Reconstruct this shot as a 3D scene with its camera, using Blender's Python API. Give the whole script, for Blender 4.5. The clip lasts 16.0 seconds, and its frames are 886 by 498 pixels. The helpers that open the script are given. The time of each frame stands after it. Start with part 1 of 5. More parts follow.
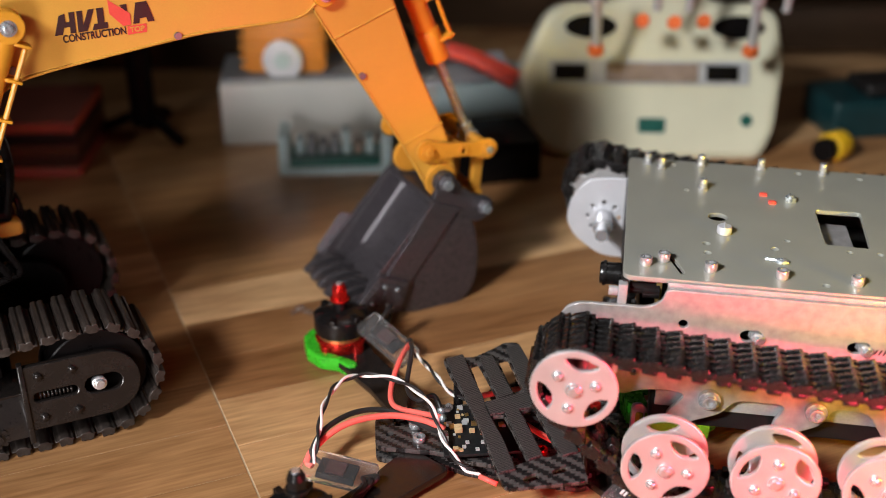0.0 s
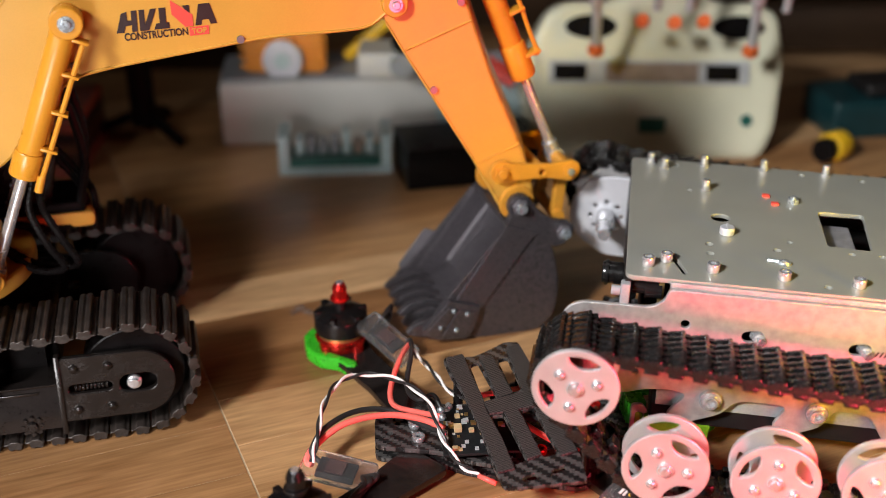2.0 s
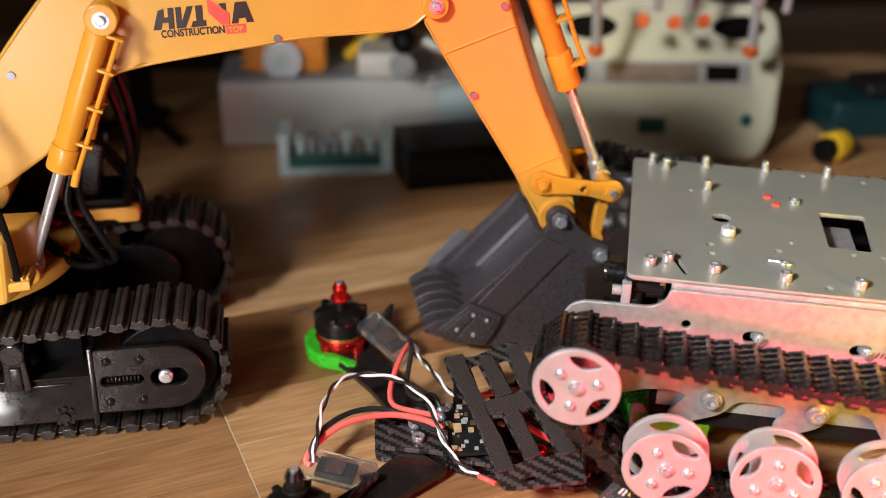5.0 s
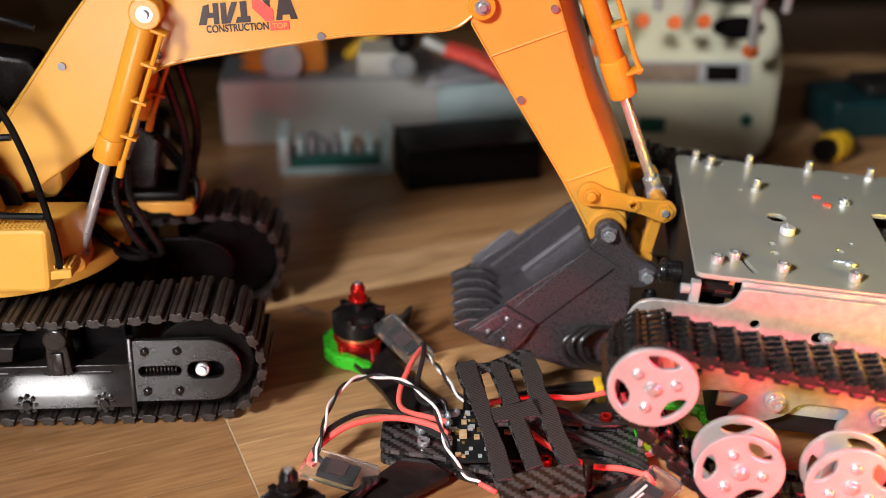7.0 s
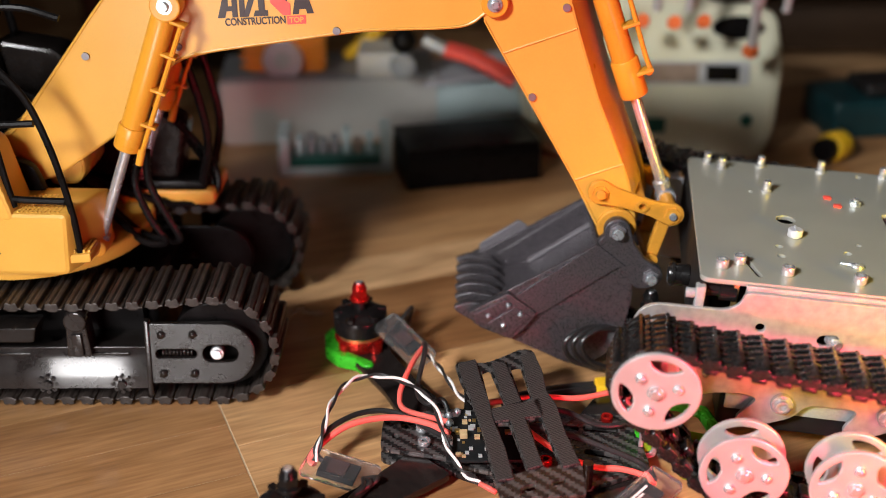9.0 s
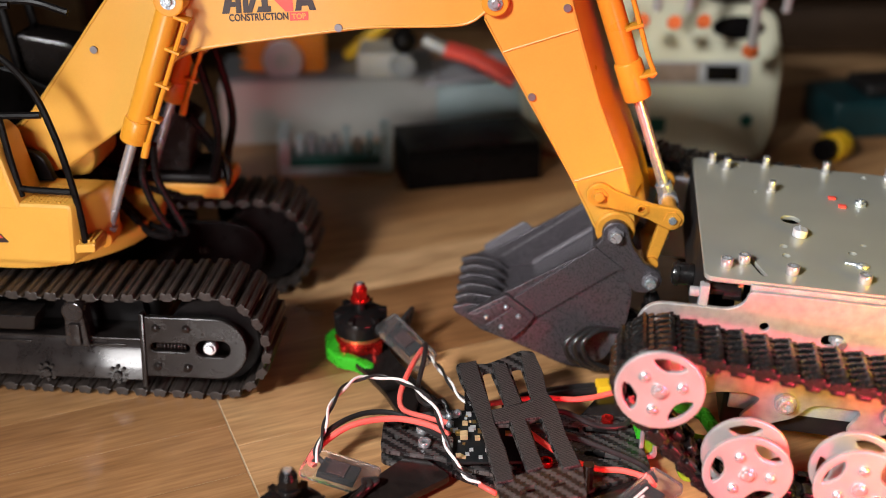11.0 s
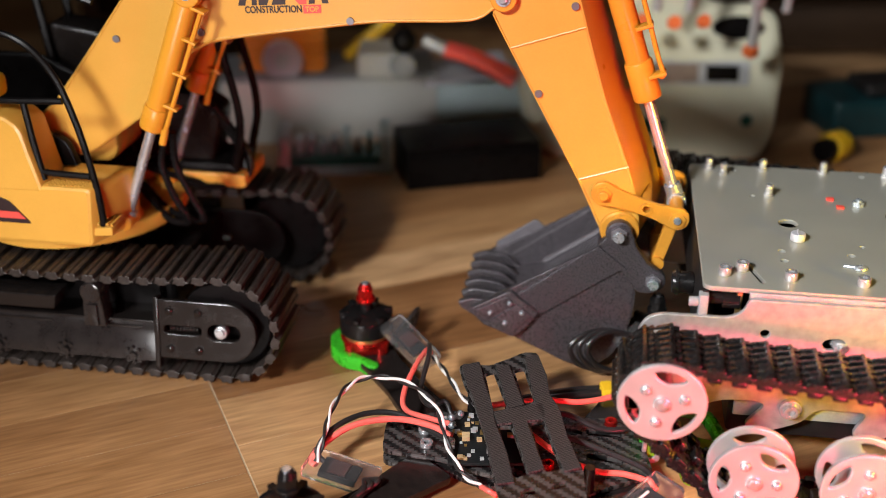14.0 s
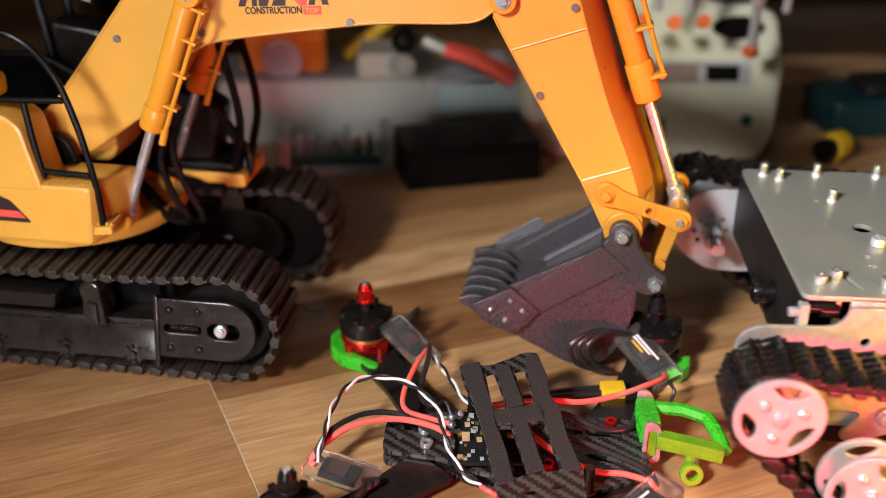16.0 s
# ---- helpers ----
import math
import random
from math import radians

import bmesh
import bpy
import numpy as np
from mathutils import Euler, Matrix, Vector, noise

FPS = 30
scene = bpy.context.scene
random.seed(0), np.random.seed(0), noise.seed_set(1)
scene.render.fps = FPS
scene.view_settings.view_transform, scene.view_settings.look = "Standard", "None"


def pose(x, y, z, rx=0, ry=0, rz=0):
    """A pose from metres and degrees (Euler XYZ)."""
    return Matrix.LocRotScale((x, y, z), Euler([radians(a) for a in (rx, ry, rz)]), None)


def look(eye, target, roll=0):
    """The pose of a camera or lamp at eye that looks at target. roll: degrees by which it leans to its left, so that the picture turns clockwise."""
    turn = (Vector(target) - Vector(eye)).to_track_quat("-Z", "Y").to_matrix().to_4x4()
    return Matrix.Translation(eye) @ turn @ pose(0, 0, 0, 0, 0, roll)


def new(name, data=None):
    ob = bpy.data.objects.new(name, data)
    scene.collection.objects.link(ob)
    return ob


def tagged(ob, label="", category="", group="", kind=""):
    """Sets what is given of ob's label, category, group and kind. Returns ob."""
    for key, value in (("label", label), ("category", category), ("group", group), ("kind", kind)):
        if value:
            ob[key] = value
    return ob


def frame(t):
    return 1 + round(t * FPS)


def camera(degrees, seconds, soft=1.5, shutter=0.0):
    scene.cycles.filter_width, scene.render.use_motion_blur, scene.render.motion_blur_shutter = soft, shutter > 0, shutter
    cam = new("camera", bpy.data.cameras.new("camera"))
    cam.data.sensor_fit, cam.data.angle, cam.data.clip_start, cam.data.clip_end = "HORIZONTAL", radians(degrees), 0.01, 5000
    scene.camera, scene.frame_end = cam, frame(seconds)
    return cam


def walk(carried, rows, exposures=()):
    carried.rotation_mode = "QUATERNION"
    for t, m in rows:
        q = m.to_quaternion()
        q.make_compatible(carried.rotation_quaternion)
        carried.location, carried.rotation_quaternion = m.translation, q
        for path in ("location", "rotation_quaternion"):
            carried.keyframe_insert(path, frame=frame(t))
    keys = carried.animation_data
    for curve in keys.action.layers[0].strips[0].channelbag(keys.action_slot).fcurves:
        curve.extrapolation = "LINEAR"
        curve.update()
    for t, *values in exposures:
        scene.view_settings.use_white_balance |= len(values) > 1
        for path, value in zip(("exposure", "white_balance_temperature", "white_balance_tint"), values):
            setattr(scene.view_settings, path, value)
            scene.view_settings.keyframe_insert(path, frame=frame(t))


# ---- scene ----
cam = camera(42.8, 16.0, soft=0.5, shutter=0.4)
EYE = pose(0, 0, 0.3143, 90 - 26.105, 0, 0)
walk(cam, [(0.0, EYE), (16.0, EYE)])
cam.data.dof.use_dof = True
cam.data.dof.focus_distance = 0.510
cam.data.dof.aperture_fstop = 4.7

# ---- light: a dim room, a white lamp over the table, an added weak top fill, a red and a yellow light panel beside the camera
world = bpy.data.worlds.new("room")
world.use_nodes = True
scene.world = world
world.node_tree.nodes["Background"].inputs[0].default_value = (1.0, 0.86, 0.72, 1)
world.node_tree.nodes["Background"].inputs[1].default_value = 0.003
scene.view_settings.exposure = 0.0


def area_lamp(name, eye, target, sx, sy, watts, colour, spread=180):
    data = bpy.data.lights.new(name, "AREA")
    data.shape, data.size, data.size_y = "RECTANGLE", sx, sy
    data.energy, data.color, data.spread = watts, colour, radians(spread)
    ob = new(name, data)
    ob.matrix_world = look(eye, target)
    return ob


area_lamp("key_lamp", (-0.58, -0.36, 0.76), (0.22, 0.44, 0.03), 0.17, 0.17, 2.25, (0.97, 0.98, 0.99), 50)
# weak unseen lamp, added overhead for sheen on top surfaces
area_lamp("sheen_fill", (0.10, 0.90, 1.60), (0.05, 0.48, 0.0), 0.40, 0.25, 0.9, (1.0, 0.94, 0.92))
area_lamp("white_panel", (-0.240, -0.035, 0.100), (-0.240, 0.46, 0.07), 0.12, 0.22, 0.34, (1.0, 0.98, 0.98), 60)
area_lamp("red_panel", (0.225, 0.12, 0.050), (0.165, 0.42, 0.045), 0.14, 0.06, 0.52, (1.0, 0.045, 0.085), 82)
area_lamp("yellow_panel", (0.34, 0.20, 0.115), (0.200, 0.42, 0.066), 0.10, 0.07, 0.11, (1.0, 0.66, 0.02), 38)


# ---- materials
def mat(name, colour, rough=0.5, metal=0.0, var=0.25, scale=120.0, bump=0.15, fine=900.0, coat=0.0, trans=0.0, ior=1.45, emit=0.0, stretch=(1, 1, 1), spec=0.5, alpha=1.0):
    m = bpy.data.materials.new(name)
    m.use_nodes = True
    nt = m.node_tree
    b = nt.nodes["Principled BSDF"]
    co = nt.nodes.new("ShaderNodeTexCoord")
    mp = nt.nodes.new("ShaderNodeMapping")
    mp.inputs["Scale"].default_value = stretch
    nt.links.new(co.outputs["Object"], mp.inputs["Vector"])
    big, small = nt.nodes.new("ShaderNodeTexNoise"), nt.nodes.new("ShaderNodeTexNoise")
    big.inputs["Scale"].default_value, small.inputs["Scale"].default_value = scale, fine
    big.inputs["Detail"].default_value = 5
    for n in (big, small):
        nt.links.new(mp.outputs["Vector"], n.inputs["Vector"])
    mx = nt.nodes.new("ShaderNodeMix")
    mx.inputs["Factor"].default_value = 0.4
    nt.links.new(big.outputs["Fac"], mx.inputs["A"])
    nt.links.new(small.outputs["Fac"], mx.inputs["B"])
    ramp = nt.nodes.new("ShaderNodeValToRGB")
    lo, hi = [max(0.0, c * (1 - var)) for c in colour], [min(1.0, c * (1 + var)) for c in colour]
    ramp.color_ramp.elements[0].position, ramp.color_ramp.elements[0].color = 0.33, (*lo, 1)
    ramp.color_ramp.elements[1].position, ramp.color_ramp.elements[1].color = 0.67, (*hi, 1)
    nt.links.new(mx.outputs["Result"], ramp.inputs["Fac"])
    nt.links.new(ramp.outputs["Color"], b.inputs["Base Color"])
    rr = nt.nodes.new("ShaderNodeMapRange")
    rr.inputs["To Min"].default_value, rr.inputs["To Max"].default_value = max(0.02, rough - 0.1), min(1.0, rough + 0.1)
    nt.links.new(big.outputs["Fac"], rr.inputs["Value"])
    nt.links.new(rr.outputs["Result"], b.inputs["Roughness"])
    bp = nt.nodes.new("ShaderNodeBump")
    bp.inputs["Strength"].default_value, bp.inputs["Distance"].default_value = bump, 0.0004
    nt.links.new(mx.outputs["Result"], bp.inputs["Height"])
    nt.links.new(bp.outputs["Normal"], b.inputs["Normal"])
    b.inputs["Metallic"].default_value = metal
    b.inputs["Coat Weight"].default_value = coat
    b.inputs["Transmission Weight"].default_value = trans
    b.inputs["IOR"].default_value = ior
    b.inputs["Specular IOR Level"].default_value = spec
    b.inputs["Alpha"].default_value = alpha
    if emit:
        b.inputs["Emission Color"].default_value = (*colour, 1)
        b.inputs["Emission Strength"].default_value = emit
    return m


def wood_floor():
    m = bpy.data.materials.new("laminate")
    m.use_nodes = True
    nt = m.node_tree
    L, N = nt.links.new, nt.nodes.new
    b = nt.nodes["Principled BSDF"]
    co, info = N("ShaderNodeTexCoord"), N("ShaderNodeObjectInfo")
    off = N("ShaderNodeVectorMath")
    off.operation = "MULTIPLY_ADD"
    L(info.outputs["Random"], off.inputs[0])
    off.inputs[1].default_value = (7.0, 3.0, 5.0)
    L(co.outputs["Object"], off.inputs[2])
    mp = N("ShaderNodeMapping")
    mp.inputs["Scale"].default_value = (4, 46, 4)
    L(off.outputs["Vector"], mp.inputs["Vector"])
    n1, n2, n3 = N("ShaderNodeTexNoise"), N("ShaderNodeTexNoise"), N("ShaderNodeTexNoise")
    n1.inputs["Scale"].default_value, n1.inputs["Detail"].default_value, n1.inputs["Distortion"].default_value = 1.0, 6, 0.6
    n2.inputs["Scale"].default_value, n2.inputs["Detail"].default_value = 9.0, 8
    n3.inputs["Scale"].default_value = 9.0
    L(mp.outputs["Vector"], n1.inputs["Vector"])
    L(mp.outputs["Vector"], n2.inputs["Vector"])
    L(co.outputs["Object"], n3.inputs["Vector"])
    base = N("ShaderNodeValToRGB")
    e = base.color_ramp.elements
    e[0].position, e[0].color = 0.0, (0.29, 0.140, 0.058, 1)
    e[1].position, e[1].color = 1.0, (0.68, 0.44, 0.235, 1)
    mid = e.new(0.5)
    mid.color = (0.48, 0.27, 0.120, 1)
    L(info.outputs["Random"], base.inputs["Fac"])
    grain = N("ShaderNodeValToRGB")
    g = grain.color_ramp.elements
    g[0].position, g[0].color = 0.32, (0.52, 0.42, 0.34, 1)
    g[1].position, g[1].color = 0.64, (1.2, 1.16, 1.12, 1)
    mx = N("ShaderNodeMix")
    mx.inputs["Factor"].default_value = 0.5
    L(n1.outputs["Fac"], mx.inputs["A"])
    L(n2.outputs["Fac"], mx.inputs["B"])
    L(mx.outputs["Result"], grain.inputs["Fac"])
    mul = N("ShaderNodeMix")
    mul.data_type, mul.blend_type = "RGBA", "MULTIPLY"
    mul.inputs["Factor"].default_value = 1.0
    L(base.outputs["Color"], mul.inputs["A"])
    L(grain.outputs["Color"], mul.inputs["B"])
    L(mul.outputs["Result"], b.inputs["Base Color"])
    rr = N("ShaderNodeMapRange")
    rr.inputs["To Min"].default_value, rr.inputs["To Max"].default_value = 0.22, 0.42
    L(n3.outputs["Fac"], rr.inputs["Value"])
    L(rr.outputs["Result"], b.inputs["Roughness"])
    bp = N("ShaderNodeBump")
    bp.inputs["Strength"].default_value, bp.inputs["Distance"].default_value = 0.12, 0.0004
    L(n2.outputs["Fac"], bp.inputs["Height"])
    L(bp.outputs["Normal"], b.inputs["Normal"])
    return m


def carbon(name, scale, a, b2, rough, period=4.0):
    """Twill-woven carbon: stepped diagonal tows of two greys; scale: tows in a metre."""
    m = mat(name, a, rough, 0, 0.3, 300, 0.1)
    nt = m.node_tree
    b = nt.nodes["Principled BSDF"]

    def calc(op, p, q=0.0):
        n = nt.nodes.new("ShaderNodeMath")
        n.operation = op
        for i, v in enumerate((p, q)):
            if isinstance(v, float):
                n.inputs[i].default_value = v
            else:
                nt.links.new(v, n.inputs[i])
        return n.outputs[0]

    co = nt.nodes.new("ShaderNodeTexCoord")
    mp = nt.nodes.new("ShaderNodeMapping")
    mp.inputs["Rotation"].default_value = (0.0, 0.0, 0.2)
    mp.inputs["Scale"].default_value = (scale, scale * 1.6, scale)
    nt.links.new(co.outputs["Object"], mp.inputs["Vector"])
    sx = nt.nodes.new("ShaderNodeSeparateXYZ")
    nt.links.new(mp.outputs["Vector"], sx.inputs["Vector"])
    step = calc("ADD", calc("FLOOR", sx.outputs["X"]), calc("FLOOR", sx.outputs["Y"]))
    tow = calc("LESS_THAN", calc("FLOORED_MODULO", step, period), period / 2)
    mx = nt.nodes.new("ShaderNodeMix")
    mx.data_type = "RGBA"
    mx.inputs["A"].default_value, mx.inputs["B"].default_value = (*a, 1), (*b2, 1)
    nt.links.new(tow, mx.inputs["Factor"])
    nt.links.new(mx.outputs["Result"], b.inputs["Base Color"])
    bp = nt.nodes["Bump"]
    nt.links.new(tow, bp.inputs["Height"])
    bp.inputs["Strength"].default_value = 0.35
    return m


M_floor = wood_floor()
M_joint = mat("joint_filler", (0.50, 0.38, 0.25), 0.7)
M_orange = mat("orange_plastic", (0.62, 0.318, 0.052), 0.32, 0, 0.05, 40, 0.06, 1500, spec=0.45)
M_orange2 = mat("orange_cylinder_plastic", (0.65, 0.275, 0.024), 0.3, 0, 0.06, 60, 0.05, 1500)
M_link = mat("ochre_cast_metal", (0.66, 0.29, 0.035), 0.36, 0.15, 0.1, 150, 0.15)
M_bucket = mat("dark_bronze_metal", (0.108, 0.097, 0.106), 0.29, 0.65, 0.50, 1400, 1.0, 3600)
M_satin = mat("satin_dark_metal", (0.20, 0.185, 0.20), 0.36, 0.45, 0.1, 150, 0.1, 2500)
M_black = mat("black_plastic", (0.006, 0.005, 0.005), 0.30, 0, 0.3, 150, 0.2, spec=0.12)
M_gloss = mat("dark_glossy_plastic", (0.014, 0.011, 0.010), 0.2, 0.1, 0.25, 120, 0.06)
M_frame = mat("polished_dark_plastic", (0.020, 0.016, 0.015), 0.11, 0.1, 0.25, 120, 0.01, spec=0.6)
M_rubber = mat("black_rubber", (0.008, 0.007, 0.007), 0.26, 0, 0.4, 200, 0.4, spec=0.6)
M_shoe = mat("brown_black_track_plastic", (0.030, 0.023, 0.020), 0.36, 0.1, 0.65, 260, 0.8, 1500)
M_steel = mat("polished_steel", (0.66, 0.66, 0.68), 0.24, 0.75, 0.08, 300, 0.05)
M_zinc = mat("zinc_bolt", (0.48, 0.53, 0.57), 0.28, 0.7, 0.15, 600, 0.1)
M_plate = mat("grey_anodised_plate", (0.36, 0.36, 0.32), 0.36, 0.35, 0.06, 60, 0.05, 2500)
M_alu = mat("bead_blasted_aluminium", (0.40, 0.38, 0.38), 0.40, 0.55, 0.22, 260, 0.8, 3000)
M_wheel = mat("satin_aluminium", (0.60, 0.58, 0.58), 0.33, 0.6, 0.10, 90, 0.25, 3500)
M_white = mat("white_satin", (0.68, 0.68, 0.72), 0.36, 0.4, 0.04, 100, 0.05)
M_dark = mat("charcoal_side", (0.012, 0.011, 0.011), 0.5, 0.2)
M_carbon = carbon("carbon_fibre", 440.0, (0.012, 0.011, 0.011), (0.066, 0.060, 0.058), 0.28)
M_carbon2 = carbon("matte_grip", 800.0, (0.014, 0.013, 0.013), (0.062, 0.056, 0.054), 0.5, 2.0)
M_arm = mat("glossy_carbon_arm", (0.016, 0.012, 0.011), 0.2, 0, 0.3, 300, 0.1, 1800)
M_red_an = mat("red_anodised_metal", (0.55, 0.02, 0.015), 0.25, 0.8, 0.1)
M_bell = mat("black_anodised_metal", (0.02, 0.018, 0.018), 0.22, 0.6, 0.2)
M_green = mat("translucent_green_plastic", (0.06, 0.62, 0.03), 0.28, 0, 0.15, 200, 0.1, 900, trans=0.35)
M_yellowgreen = mat("yellow_green_plastic", (0.27, 0.60, 0.03), 0.22, 0, 0.2, 200, 0.15, 900, trans=0.5)
M_wire_red = mat("red_silicone", (0.80, 0.14, 0.11), 0.38, 0, 0.08, 200, 0.05)
M_wire_blk = mat("black_silicone", (0.02, 0.018, 0.018), 0.35, 0, 0.15, 200, 0.05)
M_wire_wht = mat("white_insulation", (0.82, 0.78, 0.76), 0.4, 0, 0.04, 200, 0.03)
M_pcb = mat("black_board", (0.012, 0.013, 0.014), 0.5, 0, 0.4, 700, 0.1, spec=0.2)
M_gold = mat("gold_pads", (0.62, 0.42, 0.16), 0.35, 0.9, 0.15)
M_tan = mat("ceramic_tan", (0.55, 0.38, 0.2), 0.5)
M_yellow = mat("yellow_nylon", (0.85, 0.5, 0.02), 0.4, 0, 0.06)
M_film = mat("clear_shrink_film", (0.95, 0.93, 0.93), 0.11, 0, 0.02, 160, 0.8, 420, trans=0.97, ior=1.2, spec=0.8)
M_ink = mat("black_ink", (0.03, 0.015, 0.015), 0.4, 0, 0.1)
M_red_ink = mat("red_ink", (0.75, 0.08, 0.06), 0.4, 0, 0.05)
M_ivory = mat("aged_ivory_plastic", (0.72, 0.70, 0.52), 0.38, 0, 0.06, 25, 0.1)
M_silver = mat("silver_trim", (0.50, 0.51, 0.51), 0.4, 0.2, 0.1)
M_brown_win = mat("brown_scale_window", (0.30, 0.22, 0.17), 0.4)
M_orange_ring = mat("orange_stick_boot", (0.85, 0.16, 0.04), 0.4)
M_whitebox = mat("offwhite_box_plastic", (0.62, 0.60, 0.55), 0.5, 0, 0.08, 20, 0.1)
M_teal = mat("teal_board", (0.015, 0.11, 0.085), 0.4, 0, 0.25, 80, 0.1)
M_navy = mat("dark_teal_case_plastic", (0.006, 0.032, 0.036), 0.4, 0, 0.25, 80, 0.1)
M_pale = mat("pale_aqua_plastic", (0.50, 0.62, 0.62), 0.45, 0, 0.1, 40)
M_bkorange = mat("orange_servo_plastic", (0.80, 0.30, 0.04), 0.4, 0, 0.1)
M_brown = mat("dark_walnut_board", (0.040, 0.022, 0.012), 0.45, 0, 0.35, 8, 0.2, 60, stretch=(1, 8, 8))
M_brown2 = mat("mid_brown_board", (0.075, 0.040, 0.020), 0.45, 0, 0.3, 8, 0.2, 60, stretch=(1, 8, 8))
# near-black wall colour holds the room's shade, so little light bounces
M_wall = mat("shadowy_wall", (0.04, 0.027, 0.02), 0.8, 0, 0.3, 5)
M_paper = mat("red_brown_card", (0.28, 0.085, 0.06), 0.6, 0, 0.2, 30)
M_grey = mat("grey_plastic", (0.28, 0.29, 0.30), 0.45, 0, 0.15)


# ---- mesh tools
def loops_mesh(loops, lo, hi, bevel=0.0, res=2):
    """A flat outline with holes, from lo to hi along z, with rounded rims."""
    cu = bpy.data.curves.new("outline", "CURVE")
    cu.dimensions, cu.fill_mode = "2D", "BOTH"
    cu.extrude, cu.bevel_depth, cu.bevel_resolution, cu.offset = (hi - lo) / 2 - bevel, bevel, res - 1, -bevel
    for pts in loops:
        sp = cu.splines.new("POLY")
        sp.points.add(len(pts) - 1)
        for p, q in zip(sp.points, pts):
            p.co = (q[0], q[1], 0, 1)
        sp.use_cyclic_u = True
    ob = bpy.data.objects.new("outline", cu)
    me = bpy.data.meshes.new_from_object(ob)
    bpy.data.objects.remove(ob)
    me.transform(Matrix.Translation((0, 0, (lo + hi) / 2)))
    return me


def ring(cx, cy, r, n=24, a0=0.0, a1=360.0):
    full = a1 - a0 >= 360
    k = n if full else n + 1
    return [(cx + r * math.cos(radians(a0 + (a1 - a0) * i / n)), cy + r * math.sin(radians(a0 + (a1 - a0) * i / n))) for i in range(k)]


def slot(x0, y0, x1, y1, r, n=6):
    a = math.degrees(math.atan2(y1 - y0, x1 - x0))
    return ring(x1, y1, r, n, a - 90, a + 90) + ring(x0, y0, r, n, a + 90, a + 270)


def rounded(x0, y0, x1, y1, r, n=4):
    return ring(x1 - r, y1 - r, r, n, 0, 90) + ring(x0 + r, y1 - r, r, n, 90, 180) + ring(x0 + r, y0 + r, r, n, 180, 270) + ring(x1 - r, y0 + r, r, n, 270, 360 - 1e-6)


def soften(pts, r, n=4):
    """An outline with its corners rounded to r."""
    out = []
    k = len(pts)
    for i in range(k):
        p, a, b = Vector(pts[i]), Vector(pts[i - 1]), Vector(pts[(i + 1) % k])
        d1, d2 = (a - p), (b - p)
        c = min(r, d1.length * 0.45, d2.length * 0.45)
        s, e = p + d1.normalized() * c, p + d2.normalized() * c
        for j in range(n + 1):
            u = j / n
            q = s * (1 - u) ** 2 + p * 2 * u * (1 - u) + e * u * u
            out.append((q.x, q.y))
    return out


XZ = Matrix.Rotation(radians(90), 4, "X")


class Form:
    """Collects shapes into one mesh."""

    def __init__(self):
        self.bm = bmesh.new()

    def add(self, me, m=Matrix()):
        me.transform(m)
        self.bm.from_mesh(me)
        bpy.data.meshes.remove(me)
        return self

    def xy(self, loops, z0, z1, bevel=0.0, m=Matrix()):
        return self.add(loops_mesh(loops, z0, z1, bevel), m)

    def xz(self, loops, y0, y1, bevel=0.0, m=Matrix()):
        return self.add(loops_mesh(loops, -y1, -y0, bevel), m @ XZ)

    def box(self, x0, x1, y0, y1, z0, z1, bevel=0.0, m=Matrix()):
        b = min(bevel, (x1 - x0) * 0.45, (y1 - y0) * 0.45, (z1 - z0) * 0.45)
        return self.xy([rounded(x0, y0, x1, y1, b, 3) if b else [(x0, y0), (x1, y0), (x1, y1), (x0, y1)]], z0, z1, b * 0.7, m)

    def cyl(self, p, q, r, n=20, r2=None, bevel=0.0):
        p, q = Vector(p), Vector(q)
        d = q - p
        turn = Matrix.Translation(p) @ d.to_track_quat("Z", "Y").to_matrix().to_4x4()
        if r2 is None and bevel:
            return self.add(loops_mesh([ring(0, 0, r, n)], 0, d.length, bevel), turn)
        bmesh.ops.create_cone(self.bm, cap_ends=True, segments=n, radius1=r, radius2=r if r2 is None else r2, depth=d.length, matrix=turn @ Matrix.Translation((0, 0, d.length / 2)))
        return self

    def ball(self, p, r, n=12, sc=(1, 1, 1)):
        bmesh.ops.create_uvsphere(self.bm, u_segments=n, v_segments=n // 2 + 1, radius=r, matrix=Matrix.Translation(p) @ Matrix.Diagonal((*sc, 1)))
        return self

    def tube(self, pts, r, n=8, steps=6):
        path = smooth_path(pts, steps)
        rings = []
        up = Vector((0, 0, 1))
        for i, p in enumerate(path):
            t = (path[min(i + 1, len(path) - 1)] - path[max(i - 1, 0)]).normalized()
            side = t.cross(up)
            side = side.normalized() if side.length > 1e-4 else Vector((1, 0, 0))
            up = side.cross(t).normalized()
            rings.append([self.bm.verts.new(p + (side * math.cos(2 * math.pi * k / n) + up * math.sin(2 * math.pi * k / n)) * r) for k in range(n)])
        for a, b in zip(rings, rings[1:]):
            for k in range(n):
                self.bm.faces.new((a[k], a[(k + 1) % n], b[(k + 1) % n], b[k]))
        self.bm.faces.new(rings[0])
        self.bm.faces.new(rings[-1])
        return self


